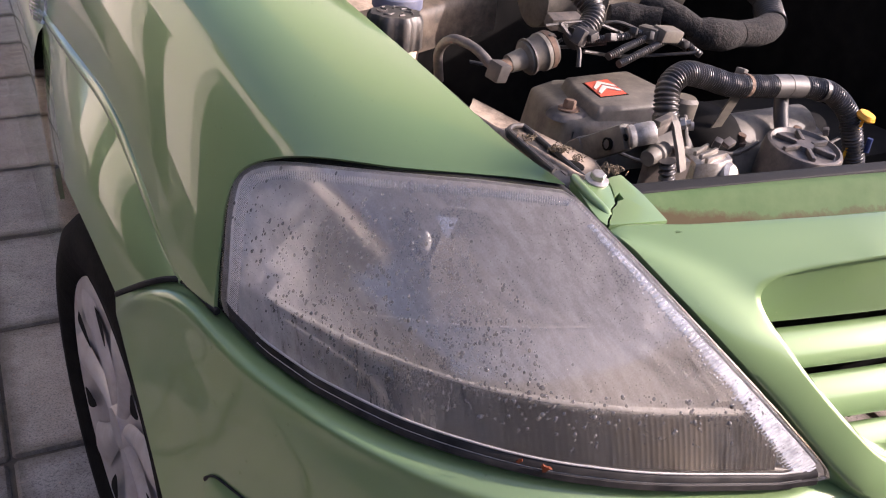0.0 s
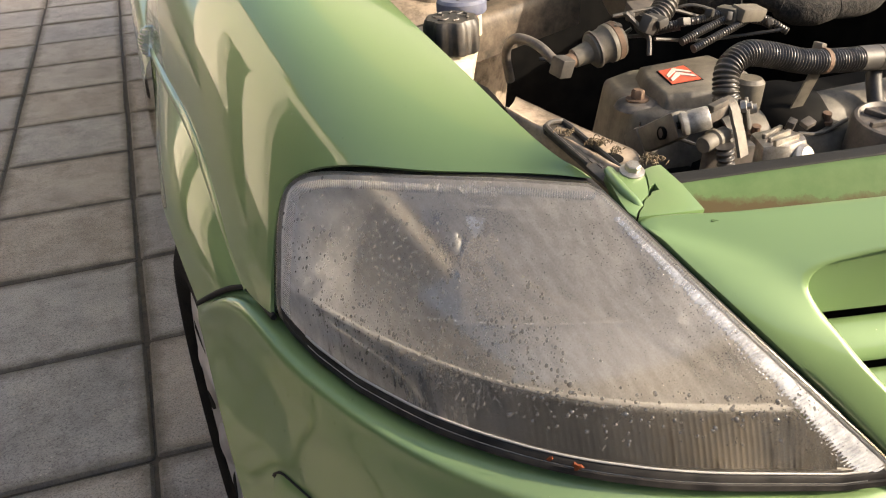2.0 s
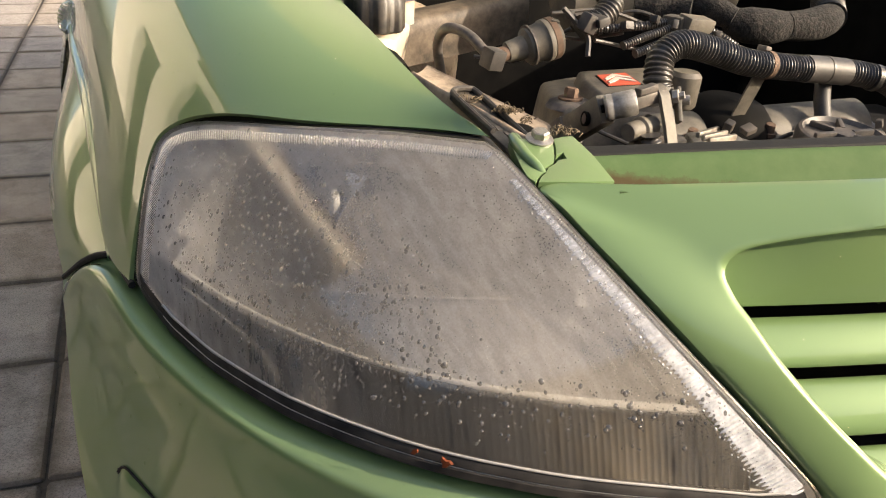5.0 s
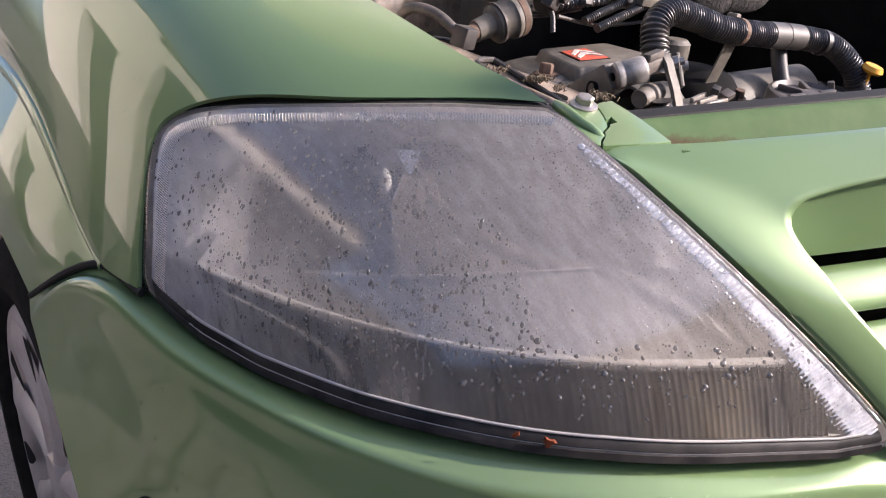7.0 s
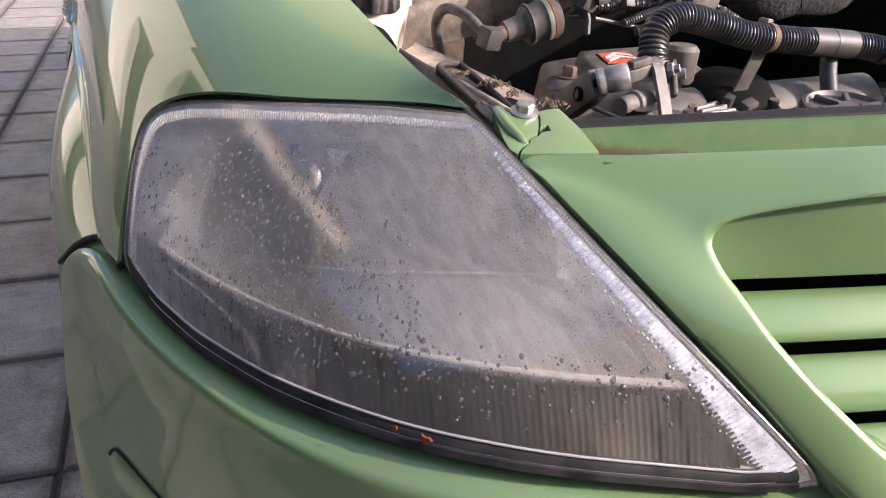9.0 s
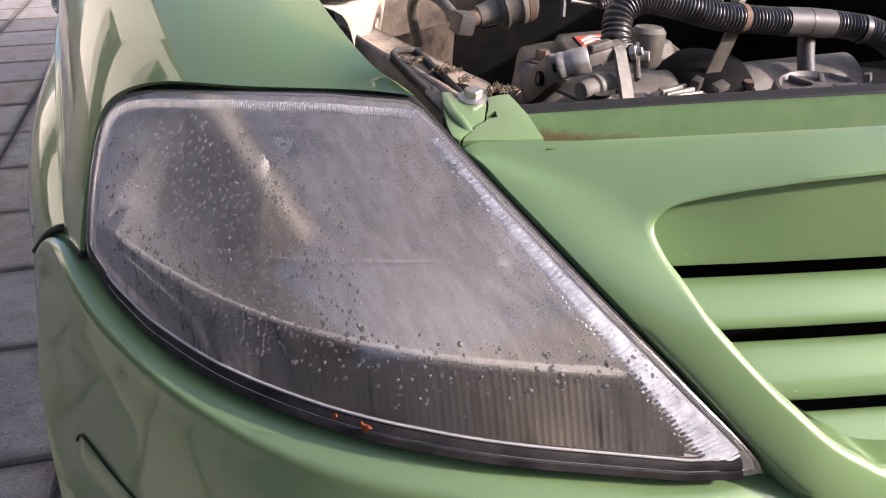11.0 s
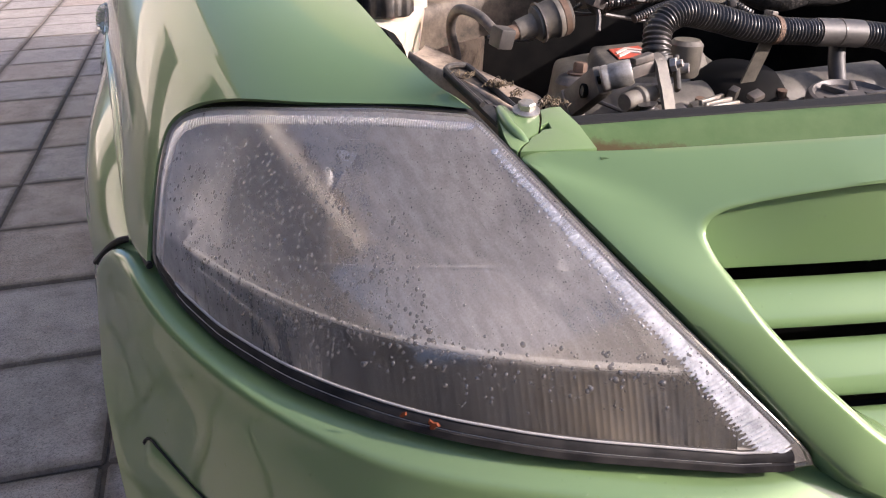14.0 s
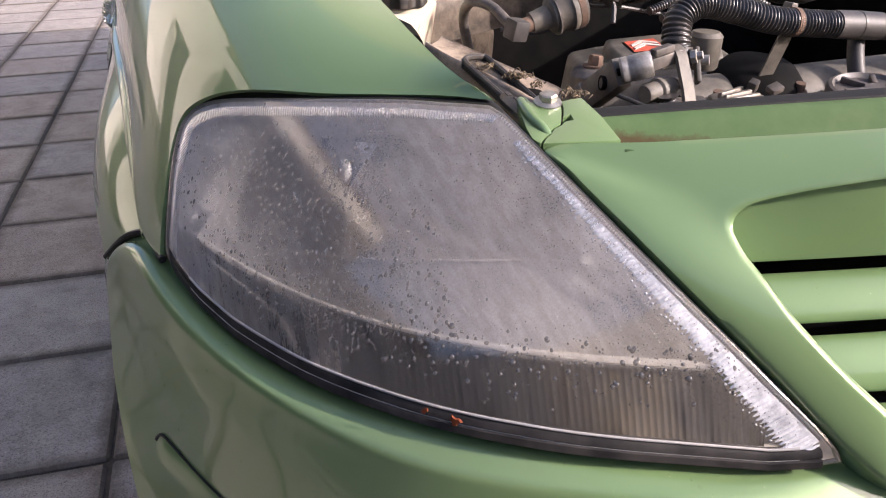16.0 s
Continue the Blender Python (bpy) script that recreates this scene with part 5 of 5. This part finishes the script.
part("latch", block((0.05, 0.02, 0.018), pose(0.735, 0.995, 0.775, 20, 0, 0), 0.003), DARK_DUSTY, air_box)
cpart("foam_hose", tube([(0.745, 0.91, 0.812), (0.775, 0.895, 0.812), (0.80, 0.872, 0.812)], [0.014, 0.019, 0.017, 0.018], 16, 30), FOAM, None, "black foam-sleeved hose")
cpart("foam_hose", tube([(0.79, 0.905, 0.83), (0.815, 0.875, 0.82), (0.84, 0.845, 0.808)], [0.012, 0.017, 0.017, 0.013], 16, 30), FOAM, None, "black foam-sleeved hose")
cpart("foam_hose", tube([(0.835, 0.852, 0.805), (0.87, 0.84, 0.80), (0.905, 0.838, 0.80)], [0.014, 0.021, 0.021, 0.017], 16, 30), FOAM, None, "black foam-sleeved hose")
cpart("foam_hose", tube([(0.905, 0.838, 0.80), (0.94, 0.84, 0.80), (0.975, 0.85, 0.805), (1.0, 0.88, 0.815), (1.01, 0.93, 0.835), (0.96, 0.98, 0.86), (0.88, 1.0, 0.87)], [0.017, 0.020, 0.016, 0.016, 0.018, 0.019, 0.019], 16, 60), FOAM, None, "black foam-sleeved hose")
cpart("hose_gaiter", tube([(0.978, 0.850, 0.806), (1.005, 0.89, 0.818)], 0.0185, 16, 60, 0.0016, 0.006), BLACK, None, "ribbed black hose end")
cpart("chrome_fitting", lathe([(0.001, 0), (0.014, 0), (0.016, 0.004), (0.016, 0.03), (0.012, 0.034), (0.001, 0.034)], (0.835, 0.98, 0.835), (0.6, -0.5, 0.2), 20), BRIGHT, None, "bright metal fitting")

# coolant tank with caps
TANK_TOP = [(0.376, 0.842), (0.398, 0.828), (0.432, 0.832), (0.447, 0.858), (0.478, 0.93), (0.490, 0.97), (0.470, 1.0), (0.395, 1.0)]
TANK_LOW = [(0.376, 0.860), (0.390, 0.850), (0.412, 0.852), (0.424, 0.872), (0.450, 0.93), (0.462, 0.96), (0.450, 0.985), (0.395, 0.99)]
tank = cpart("coolant_tank", frustum(TANK_LOW, TANK_TOP, 0.66, 0.800, 0.014), TANK, None, "off-white plastic coolant tank")
part("neck", lathe([(0.026, 0), (0.026, 0.012), (0.001, 0.012)], (0.4185, 0.864, 0.796), (0, 0, 1), 24), TANK, tank)
cap = part("cap", lathe([(0.001, 0), (0.0285, 0.0), (0.0305, 0.002), (0.0305, 0.031), (0.027, 0.037), (0.001, 0.0385)], (0.4185, 0.864, 0.803), (0, 0, 1), 72, lambda a: 1 + 0.045 * np.clip(np.cos(8 * a) * 3, -1, 1)), BLACK, tank, "black grip cap with moulded marks")
for k in range(7):
    part("moulded_mark", tube([tuple(Vector((0.4185, 0.864, 0.8412)) + Vector((math.cos(a) * r, math.sin(a) * r, 0))) for a, r in ((0.9 * k, 0.020), (0.9 * k + 0.35, 0.018), (0.9 * k + 0.5, 0.010))], 0.0012, 6, 14), DARK_DUSTY, cap)
part("second_neck", lathe([(0.024, 0), (0.024, 0.03), (0.001, 0.03)], (0.4615, 0.95, 0.795), (0, 0, 1), 24), TANK, tank)
blue_cap = part("blue_cap", lathe([(0.001, 0), (0.0285, 0), (0.030, 0.002), (0.030, 0.013), (0.027, 0.0165), (0.001, 0.017)], (0.4615, 0.95, 0.822), (0, 0, 1), 36), PALE_BLUE, tank, "pale blue filler cap")
for k in range(3):
    part("moulded_mark", block((0.022 - 0.004 * k, 0.003, 0.0012), pose(0.4615, 0.942 + 0.008 * k, 0.8388, 0, 0, 25), 0.0004), SLEEVE, blue_cap)

# wing rail, black latch bracket, bolt and broken green tabs
far = cr([(0.420, 0.686, 0.803), (0.441, 0.652, 0.7945), (0.459, 0.623, 0.787), (0.476, 0.597, 0.781), (0.487, 0.579, 0.777), (0.483, 0.562, 0.7755)], 24)
near = cr([(0.399, 0.662, 0.803), (0.415, 0.631, 0.7945), (0.433, 0.602, 0.787), (0.445, 0.578, 0.781), (0.452, 0.562, 0.777), (0.458, 0.552, 0.7755)], 24)
rail = np.array([near + V((-0.003, 0, -0.03)), near, near * 0.7 + far * 0.3 - V((0, 0, 0.0015)), near * 0.3 + far * 0.7 - V((0, 0, 0.0010)), near * 0.06 + far * 0.94 + V((0, 0, 0.0008)), far - V((0, 0, 0.001)), far + V((0.001, 0, -0.03))])
cpart("wing_rail", solid(tensor(rail, 24, 40), 0.002), TAN_LIGHT, None, "tan wing rail with dust")
brk = Matrix.Translation((0.441, 0.588, 0.783)) @ pose(0, 0, 0, 17, 3, 17)
bracket = cpart("latch_bracket", slab_of([(-0.014, -0.085), (0.014, -0.085), (0.013, 0.038), (0.008, 0.046), (-0.008, 0.046), (-0.013, 0.038)], -0.004, 0.0, 0.001, brk), BLACK, None, "black plastic bracket with a slot")
part("bracket_lip", tube([tuple(brk @ Vector(p)) for p in ((0.012, -0.08, 0.002), (0.012, 0.03, 0.002), (0.007, 0.042, 0.002), (-0.007, 0.042, 0.002), (-0.012, 0.03, 0.002), (-0.012, -0.02, 0.002))], 0.0026, 8, 60), BLACK, bracket)
part("slot_hole", lathe([(0.0066, 0), (0.0066, 0.0012), (0.001, 0.0012)], tuple(brk @ Vector((0, 0.030, -0.0004))), tuple(brk.to_3x3() @ Vector((0, 0, 1))), 18), TAN, bracket)
for k in range(3):
    part("moulded_mark", block((0.004, 0.006, 0.0008), brk @ pose(-0.003 + 0.003 * k, -0.015 - 0.009 * k, 0), 0), SLEEVE, bracket)
# Black disc on the closed rail, shade of a hole painted in.
cpart("rail_hole", lathe([(0.009, 0), (0.009, 0.0012), (0.001, 0.0012)], (0.4625, 0.5735, 0.7775), (0.1, -0.1, 1), 20), BAY, None, "black disc standing in for a hole in the rail")
bolt = cpart("flange_bolt", lathe([(0.001, 0), (0.0105, 0), (0.0105, 0.0018), (0.008, 0.003), (0.001, 0.003)], (0.4615, 0.5395, 0.7785), (0, -0.24, 1), 28), ALU, None, "zinc-plated hex flange bolt")
part("bolt_head", lathe([(0.0068, 0), (0.0068, 0.0045), (0.0058, 0.0055), (0.001, 0.0055)], (0.4615, 0.5390, 0.7812), (0, -0.24, 1), 6), ALU, bolt, "", True, 25)
tilt = pose(0, 0.485, 0.7655, 14, 0, 0) @ pose(0, -0.485, 0)
left_tab = cpart("green_tab", slab_of([(0.4366, 0.5302), (0.4397, 0.5469), (0.4446, 0.5539), (0.4486, 0.5522), (0.4493, 0.5440), (0.4682, 0.5440), (0.4712, 0.5407), (0.4680, 0.5283), (0.4634, 0.5166), (0.4601, 0.5098), (0.4516, 0.5042), (0.4480, 0.4986), (0.4413, 0.4929), (0.4368, 0.4869), (0.4333, 0.4937), (0.4337, 0.5078)], -0.010, 0.0, 0.0007, tilt), PAINT, None, "broken green painted tab with a raised lip")
part("raised_lip", tube([tuple(tilt @ Vector(p)) for p in ((0.4430, 0.5490, -0.001), (0.4415, 0.5330, 0.0005), (0.4425, 0.5180, 0.0), (0.4455, 0.5060, -0.001), (0.4475, 0.4990, -0.0035))], [0.0034, 0.0046, 0.0048, 0.0046, 0.0036], 14, 40), PAINT, left_tab)
cpart("green_tab", slab_of([(0.4726, 0.5410), (0.4811, 0.5432), (0.4894, 0.5434), (0.4912, 0.5320), (0.4937, 0.5139), (0.4940, 0.4801), (0.4386, 0.4866), (0.4425, 0.4922), (0.4491, 0.4979), (0.4528, 0.5036), (0.4610, 0.5085), (0.4640, 0.5123), (0.4714, 0.5133), (0.4722, 0.5215), (0.4663, 0.5185), (0.4651, 0.5180), (0.4698, 0.5295)], -0.010, 0.0, 0.0007, tilt), PAINT, None, "broken green painted tab")
cross = np.array([[(x, y0 - 0.16 * (x - 0.5), z + 0.012 * (x - 0.5)) for x in np.linspace(0.490, 0.95, 20)] for y0, z in ((0.464, 0.763), (0.470, 0.750), (0.486, 0.743), (0.500, 0.752), (0.512, 0.766), (0.520, 0.770), (0.528, 0.766), (0.53, 0.74))])
cpart("crossmember", solid(tensor(cross, 40, 36), 0.002), PAINT_DIRTY, None, "dirty green upper crossmember with brown grime")
seal_rows = np.array([[(x, y0 - 0.13 * (x - 0.5), z + 0.010 * (x - 0.5)) for x in np.linspace(0.489, 0.95, 20)] for y0, z in ((0.519, 0.764), (0.5195, 0.7700), (0.522, 0.7720), (0.534, 0.7730), (0.536, 0.765))])
cpart("bonnet_seal", solid(tensor(seal_rows, 40, 16), 0.003), RUBBER, None, "flat black rubber bonnet seal")
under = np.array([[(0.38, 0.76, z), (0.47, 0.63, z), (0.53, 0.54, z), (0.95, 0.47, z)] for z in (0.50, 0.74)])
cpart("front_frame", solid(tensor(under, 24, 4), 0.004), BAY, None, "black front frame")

# small wiring, ties and clips
rng = random.Random(8)
for a, b, sag in (((0.60, 0.86, 0.80), (0.70, 0.85, 0.795), 0.012), ((0.62, 0.87, 0.815), (0.74, 0.86, 0.80), -0.010), ((0.66, 0.84, 0.79), (0.82, 0.82, 0.785), 0.014), ((0.55, 0.92, 0.76), (0.64, 0.86, 0.80), 0.02),
                  ((0.70, 0.88, 0.81), (0.78, 0.85, 0.795), -0.012), ((0.59, 0.70, 0.735), (0.66, 0.66, 0.725), 0.010), ((0.72, 0.65, 0.73), (0.80, 0.67, 0.725), 0.008), ((0.86, 0.66, 0.725), (0.94, 0.67, 0.715), 0.012)):
    p, q2 = V(a), V(b)
    mid = (p + q2) / 2
    cpart("thin_wire", tube([p, mid + V((rng.gauss(0, 0.008), rng.gauss(0, 0.008), -sag)), q2], 0.0022, 8, 24), rng.choice((BLACK, SHINY_BLACK, DARK_DUSTY)), None, "thin dusty wire")
for k, (x, y, z) in enumerate(((0.612, 0.846, 0.806), (0.632, 0.85, 0.812), (0.70, 0.842, 0.80), (0.735, 0.846, 0.806), (0.756, 0.838, 0.80), (0.81, 0.83, 0.79), (0.64, 0.66, 0.735), (0.70, 0.64, 0.742), (0.735, 0.655, 0.735), (0.90, 0.66, 0.728))):
    cpart("clip", block((rng.uniform(0.008, 0.014), rng.uniform(0.006, 0.012), rng.uniform(0.006, 0.012)), pose(x, y, z, rng.uniform(-20, 20), rng.uniform(-20, 20), rng.uniform(0, 90)), 0.0015), rng.choice((BLACK, DARK_DUSTY, SLEEVE)), None, "small plastic clip")
for k in range(0, 5, 3):
    a = 0.40 + 0.5 * k
    cpart("canister_ring", lathe([(0.0205, 0), (0.0222, 0), (0.0222, 0.0025), (0.0205, 0.0025)], tuple(V((0.580, 0.850, 0.783)) + basis((1, 0.05, 0.25))[2] * (0.006 + 0.006 * k)), (1, 0.05, 0.25), 24), DARK_DUSTY)

# dry moss caught behind the bolt
rng = random.Random(11)
strands = []
for k in range(200):
    c = V((0.455, 0.588, 0.787)) if k % 2 else V((0.487, 0.553, 0.778))
    c = c + V((rng.gauss(0, 0.0045), rng.gauss(0, 0.004), abs(rng.gauss(0, 0.0018))))
    if k % 5 == 0:
        c = c + V((-0.020, 0.022, 0.004))
    d = V((rng.gauss(0, 1), rng.gauss(0, 1), rng.gauss(0, 0.4))) * 0.0016
    strands.append(tube([c - d, c + V((0, 0, rng.uniform(0, 0.004))), c + d], 0.00045, 4, 5))
moss = tagged(link("dry_moss", join(*strands), MOSS), "dry brown moss strands on the wing rail", "moss", kind="stuff")


# ---- ground ----
ground = tagged(link("ground", ([(-400, -400, -0.006), (400, -400, -0.006), (400, 400, -0.006), (-400, 400, -0.006)], [(0, 1, 2, 3)]), SOIL, False), "dark earth in the joints under the paving", "ground", kind="structure")
paving = tagged(thing("pavement", "grey concrete paving slabs with earth joints", "pavement"), kind="structure")
PX, PY, Y0 = 0.387, 0.402, 1.293
slab_mesh = bpy.data.meshes.new("paving_slab")
v, f = block((PX - 0.008, PY - 0.008, 0.05), pose(0, 0, -0.05), 0.006, 1)
slab_mesh.from_pydata(v, [], f)
slab_mesh.materials.append(SLAB)
rng = random.Random(4)
for i in range(-9, 9):
    for j in range(-6, 22):
        ob = new("slab", slab_mesh)
        ob.parent = paving
        ob.location = (-0.036 + (i + 0.5) * PX + rng.uniform(-0.0025, 0.0025), Y0 + (j + 0.5) * PY + rng.uniform(-0.0025, 0.0025), rng.uniform(-0.0015, 0.002))
        ob.rotation_euler = (rng.uniform(-0.005, 0.005), rng.uniform(-0.005, 0.005), rng.choice((0, math.pi)) + rng.uniform(-0.010, 0.010))

# ---- water ----
# Dark tint stands in for the dark refraction inside each drop.
DROP = Mat("water", (0.15, 0.147, 0.145), 0.015, Transmission_Weight=0.66, IOR=1.38, Coat_Weight=1.0, Coat_Roughness=0.02).m
rng = random.Random(21)


def drop(place, normal, r, tall=0.55, stretch=1.0):
    """A sessile drop: a low dome on its surface, hanging a little downwards."""
    x, y, z = basis(normal)
    rings = []
    ph = rng.uniform(0, 6.28)
    for k, h in ((1.0, -0.05), (0.95, 0.35), (0.74, 0.72), (0.34, 0.96)):
        a = np.linspace(0, 2 * math.pi, 9, endpoint=False)
        rr = r * k * (1 + 0.10 * np.sin(2 * a + ph))
        rings.append(V(place) + z * (h * tall * r) + rr[:, None] * (np.cos(a)[:, None] * x + stretch * np.sin(a)[:, None] * y) - y * (0.15 * r * h))
    v, f = sheet(np.array(rings), True)
    return v, f + [tuple(range(27, 36))]


def lens_normal(x, z):
    e = 1e-4
    n = V(((lens_y(x + e, z) - lens_y(x - e, z)) / (2 * e), -1.0, (lens_y(x, z + e) - lens_y(x, z - e)) / (2 * e)))
    return n / np.linalg.norm(n)


def step_z(x):
    return 0.676 - 0.14 * (x - 0.179) + 0.12 * (x - 0.179) ** 2


out2 = even(LENS_OUTLINE, 200, True)


def inside(x, z):
    a, b = out2, np.roll(out2, -1, 0)
    hit = ((a[:, 1] > z) != (b[:, 1] > z)) & (x < (b[:, 0] - a[:, 0]) * (z - a[:, 1]) / (b[:, 1] - a[:, 1] + 1e-12) + a[:, 0])
    return hit.sum() % 2 == 1


beads = []


def bead(x, z, r, stretch=1.15):
    if inside(x, z):
        beads.append(drop((x, lens_y(x, z) - 0.0002, z), lens_normal(x, z), r, 0.6, stretch))


for k in range(3400):
    x, z = rng.uniform(0.185, 0.36), rng.uniform(0.635, 0.775)
    if (x - 0.27) ** 2 / 0.09**2 + (z - 0.70) ** 2 / 0.06**2 < rng.uniform(0.2, 1.6):
        bead(x, z, 0.0003 + 0.0011 * rng.random() ** 3, rng.uniform(1.1, 1.8))
for k in range(520):
    x = rng.uniform(0.20, 0.53)
    bead(x, step_z(x) + rng.gauss(-0.004, 0.012), 0.0004 + 0.0012 * rng.random() ** 3, rng.uniform(1.0, 1.3))
for k in range(26):
    x = rng.uniform(0.30, 0.50)
    bead(x, step_z(x) + rng.gauss(0.0, 0.010), rng.uniform(0.0016, 0.0024), 1.05)
for k in range(900):
    u = rng.random()
    x, z = 0.42 + 0.15 * u + rng.gauss(-0.022, 0.018), 0.775 - 0.18 * u + rng.gauss(0, 0.010)
    bead(x, z, rng.uniform(0.00025, 0.00055), 1.0)
for k in range(1200):
    x, z = rng.uniform(0.18, 0.55), rng.uniform(0.60, 0.78)
    bead(x, z, rng.uniform(0.00015, 0.00030), 1.0)
lens_drops = tagged(link("water_drops", join(*beads), DROP), "water drops on the headlight, tinted dark for their refraction", "water drops", kind="stuff")
lens_drops.visible_shadow = False

beads = []
tn, bn = normals(top), normals(bumper_grid)
for k in range(170):
    j, i = min(116, int(abs(rng.gauss(0, 24)) + 12 * rng.random())), rng.randrange(2, 45)
    n = tn[j, i] * (1 if tn[j, i][2] > 0 else -1)
    beads.append(drop(top[j, i] + (top[j + 1, i + 1] - top[j, i]) * rng.random() + n * 0.0001, n, 0.0003 + 0.0007 * rng.random() ** 2, 0.4, 1.1))
for k in range(420):
    j, i = rng.randrange(10, 46), rng.randrange(20, 100)
    n = bn[j, i] * (1 if bn[j, i][1] < 0 else -1)
    beads.append(drop(bumper_grid[j, i] + (bumper_grid[j + 1, i + 1] - bumper_grid[j, i]) * rng.random() + n * 0.0001, n, 0.0003 + 0.0013 * rng.random() ** 4, 0.5, 1.2))
for s in SLATS:
    sn = normals(s)
    for k in range(45):
        j, i = rng.randrange(8, 38), rng.randrange(1, 22)
        n = sn[j, i] * (1 if sn[j, i][1] < 0 else -1)
        beads.append(drop(s[j, i] + (s[j + 1, i + 1] - s[j, i]) * rng.random() + n * 0.0001, n, 0.0004 + 0.0012 * rng.random() ** 3, 0.5, rng.uniform(1.0, 1.8)))
CLEAR_DROP = Mat("clear_water", (0.88, 0.88, 0.88), 0.03, Transmission_Weight=1.0, IOR=1.38).m
paint_drops = tagged(link("water_drops", join(*beads), CLEAR_DROP), "clear water drops on the green paint", "water drops", kind="stuff")
paint_drops.visible_shadow = False

# ---- unseen wall added behind the camera to shade the ground before the bumper ----
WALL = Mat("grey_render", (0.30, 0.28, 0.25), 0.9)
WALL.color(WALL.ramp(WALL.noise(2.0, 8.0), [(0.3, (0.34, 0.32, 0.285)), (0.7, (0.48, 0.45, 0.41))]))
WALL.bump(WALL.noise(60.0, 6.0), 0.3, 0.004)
shade_wall = tagged(thing("shade_wall_south", "unseen grey rendered wall with a coping, added to shade the ground", "wall", (-0.5, -2.6, 0)), kind="structure")
part("wall_body", block((11.6, 0.20, 2.0), pose(0, 0, 0), 0.01), WALL.m, shade_wall, "", False)
part("coping", block((11.66, 0.27, 0.06), pose(0, 0, 2.003), 0.012), WALL.m, shade_wall, "", False)

# ---- the sunlit house beside the drive ----
house = tagged(thing("house", "cream rendered house with dark open bays in the sun", "house", (-2.6, 4, 0)), kind="structure")


def hpart(name, geo, material, label=""):
    ob = part(name, geo, material, house, label, False)
    ob.matrix_parent_inverse = Matrix.Translation((2.6, -4, 0))
    return ob


def bay_wall(profile, x0, x1):
    """A wall slab that stands in the plane of the front, given by its outline over (y, z)."""
    n = len(profile)
    v = [(x0, y, z) for y, z in profile] + [(x1, y, z) for y, z in profile]
    return v, [tuple(range(n)), tuple(range(2 * n - 1, n - 1, -1))] + [(i, i + n, (i + 1) % n + n, (i + 1) % n) for i in range(n)]


WX = -2.6
# Dark foot of each pier: the car's shadow put into the wall's colour.
m = Mat("foot_shadow_grey", (0.12, 0.11, 0.10), 0.9)
m.color(m.ramp(m.noise(8.0, 6.0), [(0.3, (0.07, 0.064, 0.056)), (0.7, (0.15, 0.135, 0.115))]))
FOOT_SHADOW = m.m
for y0, y1, z0, z1 in ((4.38, 5.50, 0.74, 2.33), (2.84, 3.47, 0.52, 2.27)):
    hpart("pier", bay_wall([(y0, z0), (y1, z0), (y1, z1), (y0, z1)], WX - 0.3, WX), CREAM)
    hpart("plinth", bay_wall([(y0, 0), (y1, 0), (y1, z0 - 0.004), (y0, z0 - 0.004)], WX - 0.3, WX + 0.02), FOOT_SHADOW, "dark foot of the wall, the car's shadow painted in")
hpart("door_frame", bay_wall([(3.535, 0.5), (3.565, 0.5), (3.565, 2.24), (3.535, 2.24)], WX - 0.12, WX - 0.06), CREAM, "slim pale door frame")
hpart("gable", bay_wall([(2.84, 2.275), (3.47, 2.275), (4.32, 2.335), (5.50, 2.335), (7.6, 2.9), (7.6, 5.3), (5.3, 4.55), (4.3, 4.18), (3.3, 3.88), (3.3, 3.60), (2.84, 3.52)], WX - 0.3, WX), CREAM, "cream rendered gable in the sun")
hpart("porch_beam", bay_wall([(-0.42, 3.02), (1.4, 3.10), (2.836, 3.12), (2.836, 3.515), (2.2, 3.44), (1.4, 3.42), (-0.42, 3.36)], WX - 0.25, WX), CREAM, "cream beam over the open porch")
# Unseen black backing, ceiling and floor: the porch's shade put into their colour.
hpart("back_wall", bay_wall([(-4.5, 0), (9, 0), (9, 5.0), (3.6, 3.8), (-0.4, 3.6), (-4.5, 3.6)], WX - 3.3, WX - 3.0), BAY, "black backing for the dark porch, added to keep sky out of reflections")
hpart("porch_ceiling", block((2.75, 9.4, 0.03), pose(WX - 1.62, 4.28, 3.06), 0), BAY)
hpart("porch_floor", bay_wall([(-0.4, 0.0), (9, 0.0), (9, 0.02), (-0.4, 0.02)], WX - 3.0, WX - 0.3), BAY)
roof_line = [(-0.5, 3.37), (1.4, 3.43), (2.2, 3.45), (3.28, 3.62), (3.32, 3.89), (4.3, 4.19), (5.3, 4.56), (7.7, 5.34)]
roof = [[(WX + 0.03, y, z), (WX - 1.6, y, z + 1.05)] for y, z in roof_line]
hpart("roof", solid(V(roof), 0.06), ROOF, "brown tiled roof over the gable and porch")
